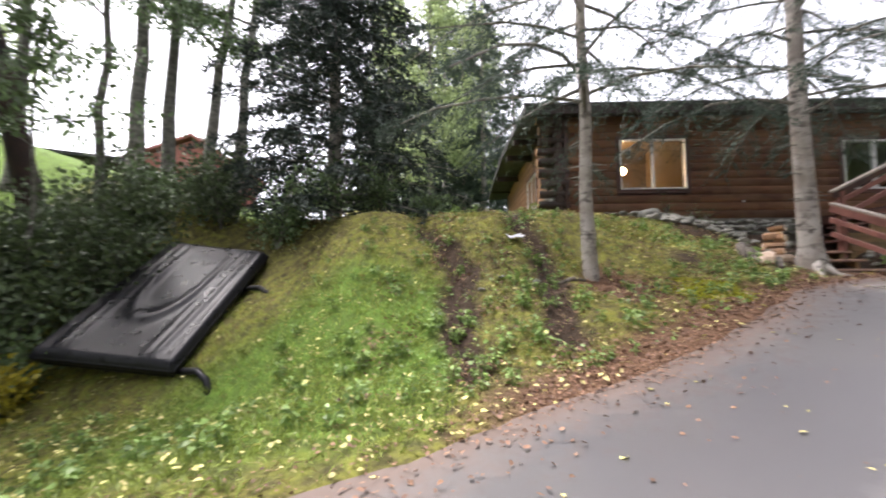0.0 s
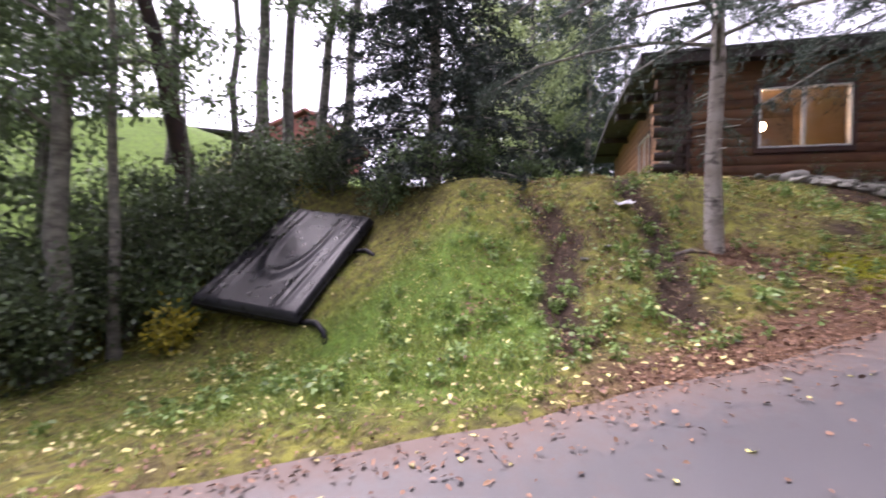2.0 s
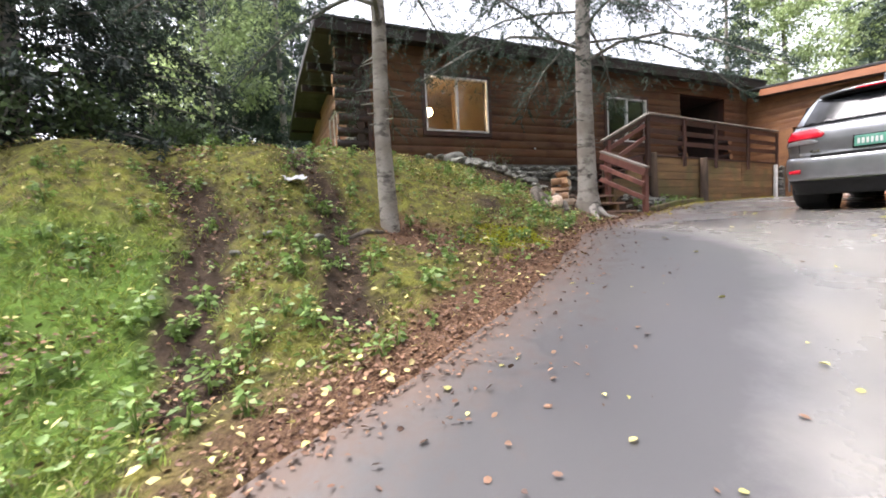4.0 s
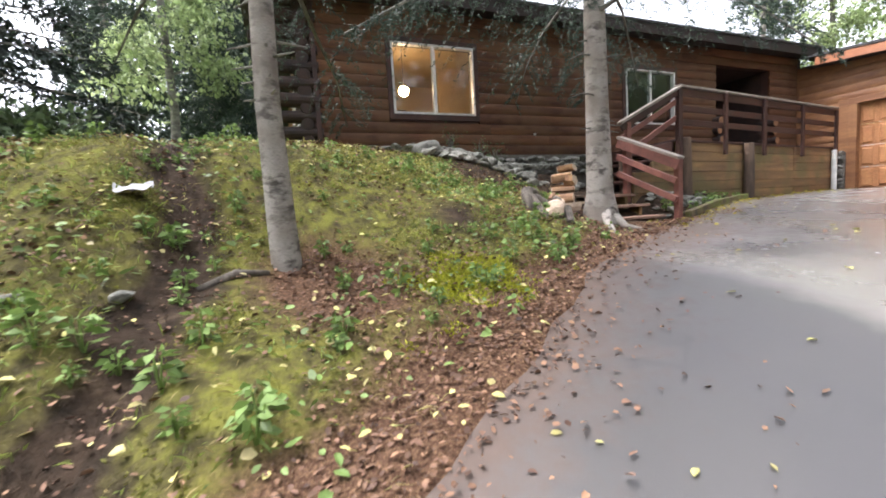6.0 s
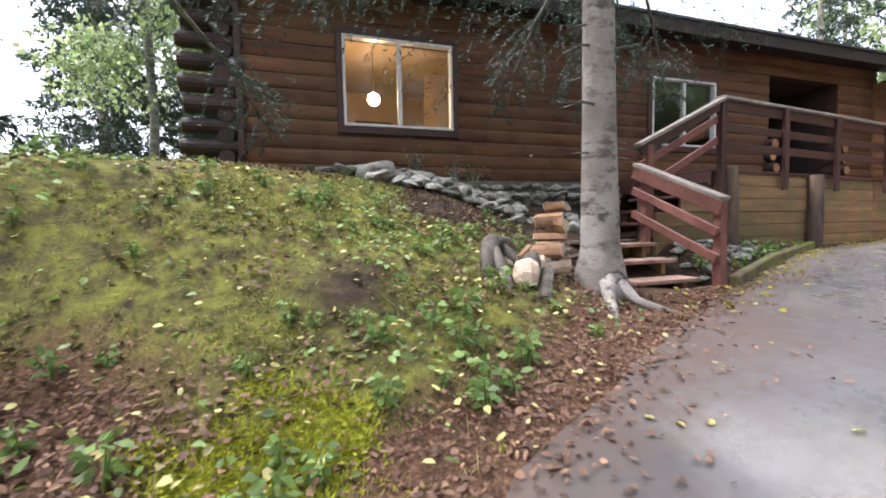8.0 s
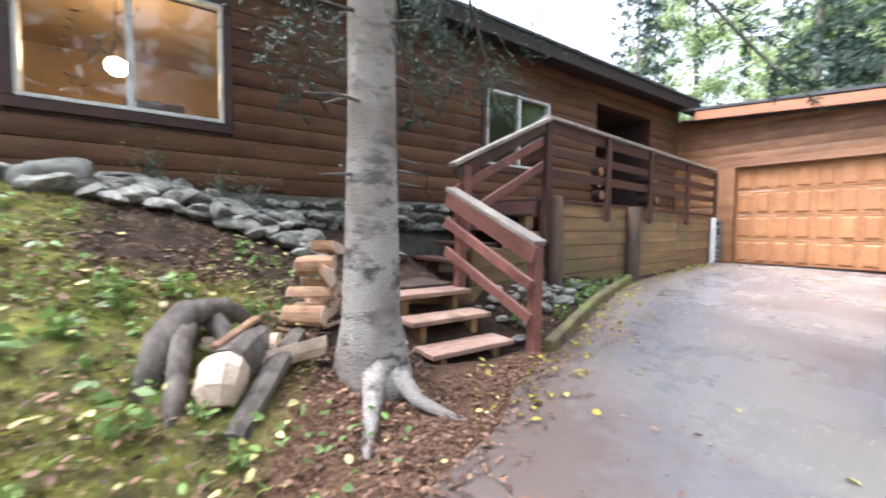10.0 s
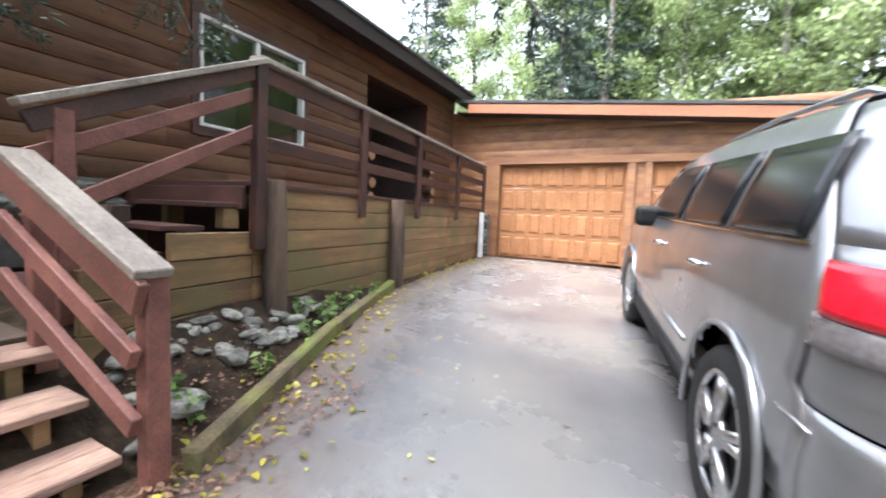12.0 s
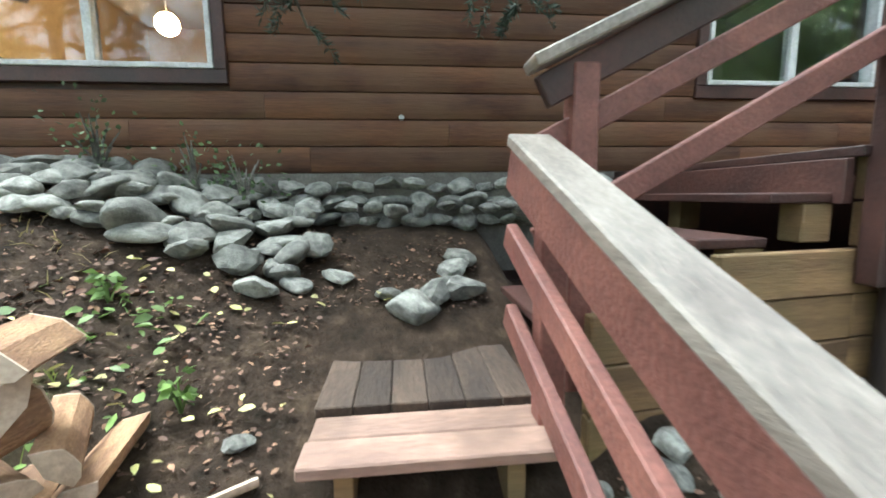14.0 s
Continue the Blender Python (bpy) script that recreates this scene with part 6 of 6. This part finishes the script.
BRIGHTM = material("bright_moss", (0.42, 0.42, 0.03), 0.8, (0.25, 0.27, 0.025), 3, 40, 0.0, island=True, vary=0.3, trans=0.25)


def blade_field(name, label, n, seed, lo, hi, want, mat, length, width, lean=0.6, cluster=1):
    x, y, z, rng = scatter(n, seed, lo, hi, lambda a, b: want(a, b) * clear(a, b) * (left_of(EDGE, a, b) > 0.12))
    if cluster > 1:
        x, y = (np.repeat(q, cluster) + rng.normal(scale=0.025, size=len(q) * cluster) for q in (x, y))
        z = ground_z(x, y)
    pos = np.stack([x, y, z - 0.01], 1)
    al = np.stack([rng.normal(scale=lean, size=len(x)), rng.normal(scale=lean, size=len(x)), np.ones(len(x))], 1)
    v, f = blades(pos, al, rng.uniform(0.5, 1.4, len(x)) * length, width, rng, droop=0.25, fold=0.3)
    return tagged(mesh_np(name, v, f, mat), label, "ground cover", kind="stuff")


def w_grass(x, y):
    g, l, s = zones(x, y)
    return np.clip(g + 0.25, 0, 1) * (1 - l) * (1 - s) * np.clip(0.75 + 0.9 * patch(x, y, 1.3), 0.05, 1)


def w_moss(x, y):
    g, l, s = zones(x, y)
    return (1 - 0.8 * g) * (1 - l) * (1 - s) * np.clip(0.45 + 1.5 * patch(x, y, 1.6, 7), 0.0, 1)


def w_dry(x, y):
    g, l, s = zones(x, y)
    return np.clip(0.35 + 0.9 * patch(x, y, 0.9, 3), 0, 1) * (1 - 0.8 * s) * (1 - 0.7 * l)


blade_field("grass", "bright green grass on the bank", 26000, 1, (3.0, -7.0), (9.5, 1.3), w_grass, GRASSB, 0.11, 0.011, 0.7, 4)
blade_field("grass", "grass tufts across the mossy bank", 9000, 2, (1.0, -1.0), (6.5, 6.0), lambda x, y: 0.6 * w_moss(x, y), GRASSB, 0.09, 0.009, 0.7, 3)
blade_field("lawn_grass", "lawn grass beside the house", 16000, 3, (-14, -8), (1.5, 2.4), lambda x, y: 0.9 * clear(x, y), GRASSB, 0.09, 0.022, 0.5, 2)
blade_field("dry_grass", "pale dry grass stalks on the bank", 9000, 4, (1.0, -7.0), (9.5, 5.5), w_dry, DRYB, 0.12, 0.007, 0.9, 3)
blade_field("moss", "low yellow-green moss on the bank", 60000, 5, (0.1, -0.5), (6.2, 5.6), w_moss, MOSSB, 0.03, 0.014, 0.9, 2)
blade_field("bright_moss", "bright yellow moss cushion beside the driveway", 15000, 6, (3.4, 2.5), (5.2, 4.3), lambda x, y: np.clip(1.5 * np.exp(-(((x - 4.32) / 0.36) ** 2 + ((y - 3.35) / 0.4) ** 2) * 1.3) - 0.2 + 0.5 * patch(x, y, 4), 0, 1), BRIGHTM, 0.055, 0.013, 0.8, 9)
blade_field("far_grass", "sunlit grass beyond the thicket", 9000, 8, (4, -30), (14, -10), lambda x, y: np.ones_like(x), GRASSB, 0.14, 0.04, 0.6, 2)


def flat_leaves(name, label, n, seed, lo, hi, want, mat, size, lift=0.012, tilt=0.45, road=False):
    x, y, z, rng = scatter(n, seed, lo, hi, want)
    z = z + lift + rng.uniform(0, lift, len(x))
    a = rng.uniform(0, 6.28, len(x))
    al = np.stack([np.cos(a), np.sin(a), rng.normal(scale=tilt * 0.5, size=len(x))], 1)
    ln = rng.uniform(0.55, 1.35, len(x)) * size
    nrm = np.stack([rng.normal(scale=tilt, size=len(x)), rng.normal(scale=tilt, size=len(x)), np.ones(len(x))], 1)
    side = np.cross(al, nrm)
    side /= np.linalg.norm(side, axis=1, keepdims=True)
    wd = ln * rng.uniform(0.4, 0.75, len(x))
    p = np.stack([x, y, z], 1)
    L_, W_ = al * ln[:, None], side * wd[:, None]
    up_ = np.array([0, 0, 1.0]) * (ln * rng.uniform(0.0, 0.25, len(x)))[:, None]
    v = np.stack([p, p + L_ * 0.35 + W_ * 0.5 + up_, p + L_ * 0.75 + W_ * 0.4 + up_, p + L_, p + L_ * 0.75 - W_ * 0.4 + up_ * 0.6, p + L_ * 0.35 - W_ * 0.5 + up_ * 0.6], 1).reshape(-1, 3)
    i = np.arange(len(x))[:, None] * 6
    f = np.concatenate([i + np.array([0, 1, 2, 3]), i + np.array([0, 3, 4, 5])])
    return tagged(mesh_np(name, v, f, mat), label, "leaves", kind="stuff")


PALELEAF = material("pale_fallen_leaves", (0.55, 0.52, 0.18), 0.6, (0.35, 0.30, 0.13), 2, 30, 0.0, island=True, vary=0.35, trans=0.15)
BROWNLEAF = material("brown_fallen_leaves", (0.23, 0.125, 0.075), 0.75, (0.08, 0.043, 0.028), 3, 30, 0.0, island=True, vary=0.5)
WEED = material("green_weed_leaves", (0.20, 0.30, 0.08), 0.5, (0.11, 0.18, 0.05), 2, 30, 0.0, island=True, vary=0.4, trans=0.3)


def w_litter(x, y):
    g, l, s = zones(x, y)
    d = left_of(EDGE, x, y)
    return np.where(d > -0.1, l * 0.9 + 0.15 * s, 0.4 * np.exp(np.minimum(d + 0.1, 0) / 0.22)) * clear(x, y)


flat_leaves("leaf_litter", "brown needles and leaf litter along the driveway edge", 60000, 11, (2.2, -3.0), (9.0, 7.6), w_litter, BROWNLEAF, 0.035)
flat_leaves("fallen_leaves", "pale yellow fallen leaves on the bank", 13000, 12, (1.0, -7.0), (9.5, 7.0), lambda x, y: (left_of(EDGE, x, y) > 0.0) * clear(x, y) * np.clip(0.35 + 0.7 * patch(x, y, 0.8, 11), 0.05, 1), PALELEAF, 0.05, 0.03)
flat_leaves("fallen_leaves", "scattered fallen leaves on the wet asphalt", 1500, 13, (1.5, -3.0), (9.5, 15.5), lambda x, y: (left_of(EDGE, x, y) < 0.0) * np.clip(0.16 + 0.8 * np.exp(left_of(EDGE, x, y) / 0.35), 0, 1), PALELEAF, 0.05, 0.006, 0.15)
flat_leaves("fallen_leaves", "small brown leaves and cones on the wet asphalt", 550, 14, (2.5, -3.0), (9.5, 12), lambda x, y: (left_of(EDGE, x, y) < 0.0) * np.clip(0.25 + 0.6 * np.exp(left_of(EDGE, x, y) / 0.8), 0, 1), BROWNLEAF, 0.036, 0.005, 0.25)
flat_leaves("fallen_leaves", "yellow leaves drifted along the timber edging", 6000, 15, (1.2, 6.6), (3.9, 14.5), lambda x, y: 0.8 * np.exp(-(np.abs(left_of(EDGE, x, y) + 0.1) / 0.14)), YELLEAF, 0.05, 0.012)
flat_leaves("ground_plants", "low green leaves creeping over the mossy bank", 9000, 18, (1.2, -1.0), (6.6, 6.0), lambda x, y: (left_of(EDGE, x, y) > 0.25) * clear(x, y) * np.clip(0.2 + 1.1 * patch(x, y, 1.1, 21), 0, 1), WEED, 0.055, 0.035, 0.7)
flat_leaves("bank_litter", "dead brown leaves and twigs on the mossy bank", 26000, 19, (1.0, -1.2), (6.6, 6.0), lambda x, y: (left_of(EDGE, x, y) > 0.2) * clear(x, y) * np.clip(0.15 + 1.2 * patch(x, y, 1.4, 31), 0, 1), BROWNLEAF, 0.04, 0.02, 0.6)
flat_leaves("soil_litter", "wood chips and dead leaves on bare soil", 12000, 16, (0.3, 4.3), (3.2, 8.6), lambda x, y: clear(x, y) * 0.6, BROWNLEAF, 0.028)


def weed(x, y, s, seed, label="leafy green weed growing on the bank"):
    rng = np.random.default_rng(seed)
    w = thing("weed_plant", label, "weed", "weeds on the bank", m=pose(x, y, gz(x, y)))
    n = 26
    a = rng.uniform(0, 6.28, n)
    h = rng.uniform(0.15, 1.0, n) * s
    pos = np.stack([np.cos(a) * 0.25 * s * rng.uniform(0.1, 1, n), np.sin(a) * 0.25 * s * rng.uniform(0.1, 1, n), h], 1)
    al = np.stack([np.cos(a), np.sin(a), rng.uniform(-0.2, 0.5, n)], 1)
    v, f = blades(pos, al, rng.uniform(0.7, 1.2, n) * s * 0.42, s * 0.24, rng, droop=0.2, fold=0.1)
    mesh_np("leaves", v, f, WEED, w)
    st = bmesh.new()
    for k in range(5):
        tube_bm([(0, 0, -0.02), tuple(pos[k] * np.array([0.6, 0.6, 0.6])), tuple(pos[k])], [0.006, 0.005, 0.003], 4, st, caps=False)
    tagged(part("stem", st, WEED, w), kind="stuff")


rwd = random.Random(23)
seeds = 500
for k in range(330):
    x, y = rwd.uniform(1.6, 7.6), rwd.uniform(-4.5, 5.6)
    d = float(left_of(EDGE, x, y))
    if 0.35 < d < 4.5 and not (x < 5.3 and y < -2.4):
        weed(x, y, rwd.uniform(0.08, 0.2), seeds + k)
for x, y, s in ((4.15, 4.35, 0.2), (3.95, 4.65, 0.19), (3.8, 4.3, 0.18), (4.25, 2.75, 0.18), (5.1, 1.35, 0.2), (4.75, 0.95, 0.2), (5.75, 0.75, 0.21), (6.3, -0.2, 0.2), (6.9, -1.4, 0.2), (7.1, -2.0, 0.21), (6.6, -1.0, 0.19), (1.75, 6.1, 0.14), (1.3, 5.6, 0.14), (2.5, 7.7, 0.2), (2.0, 9.5, 0.18), (2.15, 9.25, 0.2), (1.95, 10.2, 0.16), (2.3, 8.9, 0.16), (2.05, 9.05, 0.17), (1.85, 10.0, 0.16), (2.0, 9.75, 0.18), (2.5, 8.3, 0.16), (1.75, 10.5, 0.15), (2.65, 7.75, 0.15)):
    seeds += 1
    weed(x, y, s, 900 + seeds, "broad-leaved light green weed")
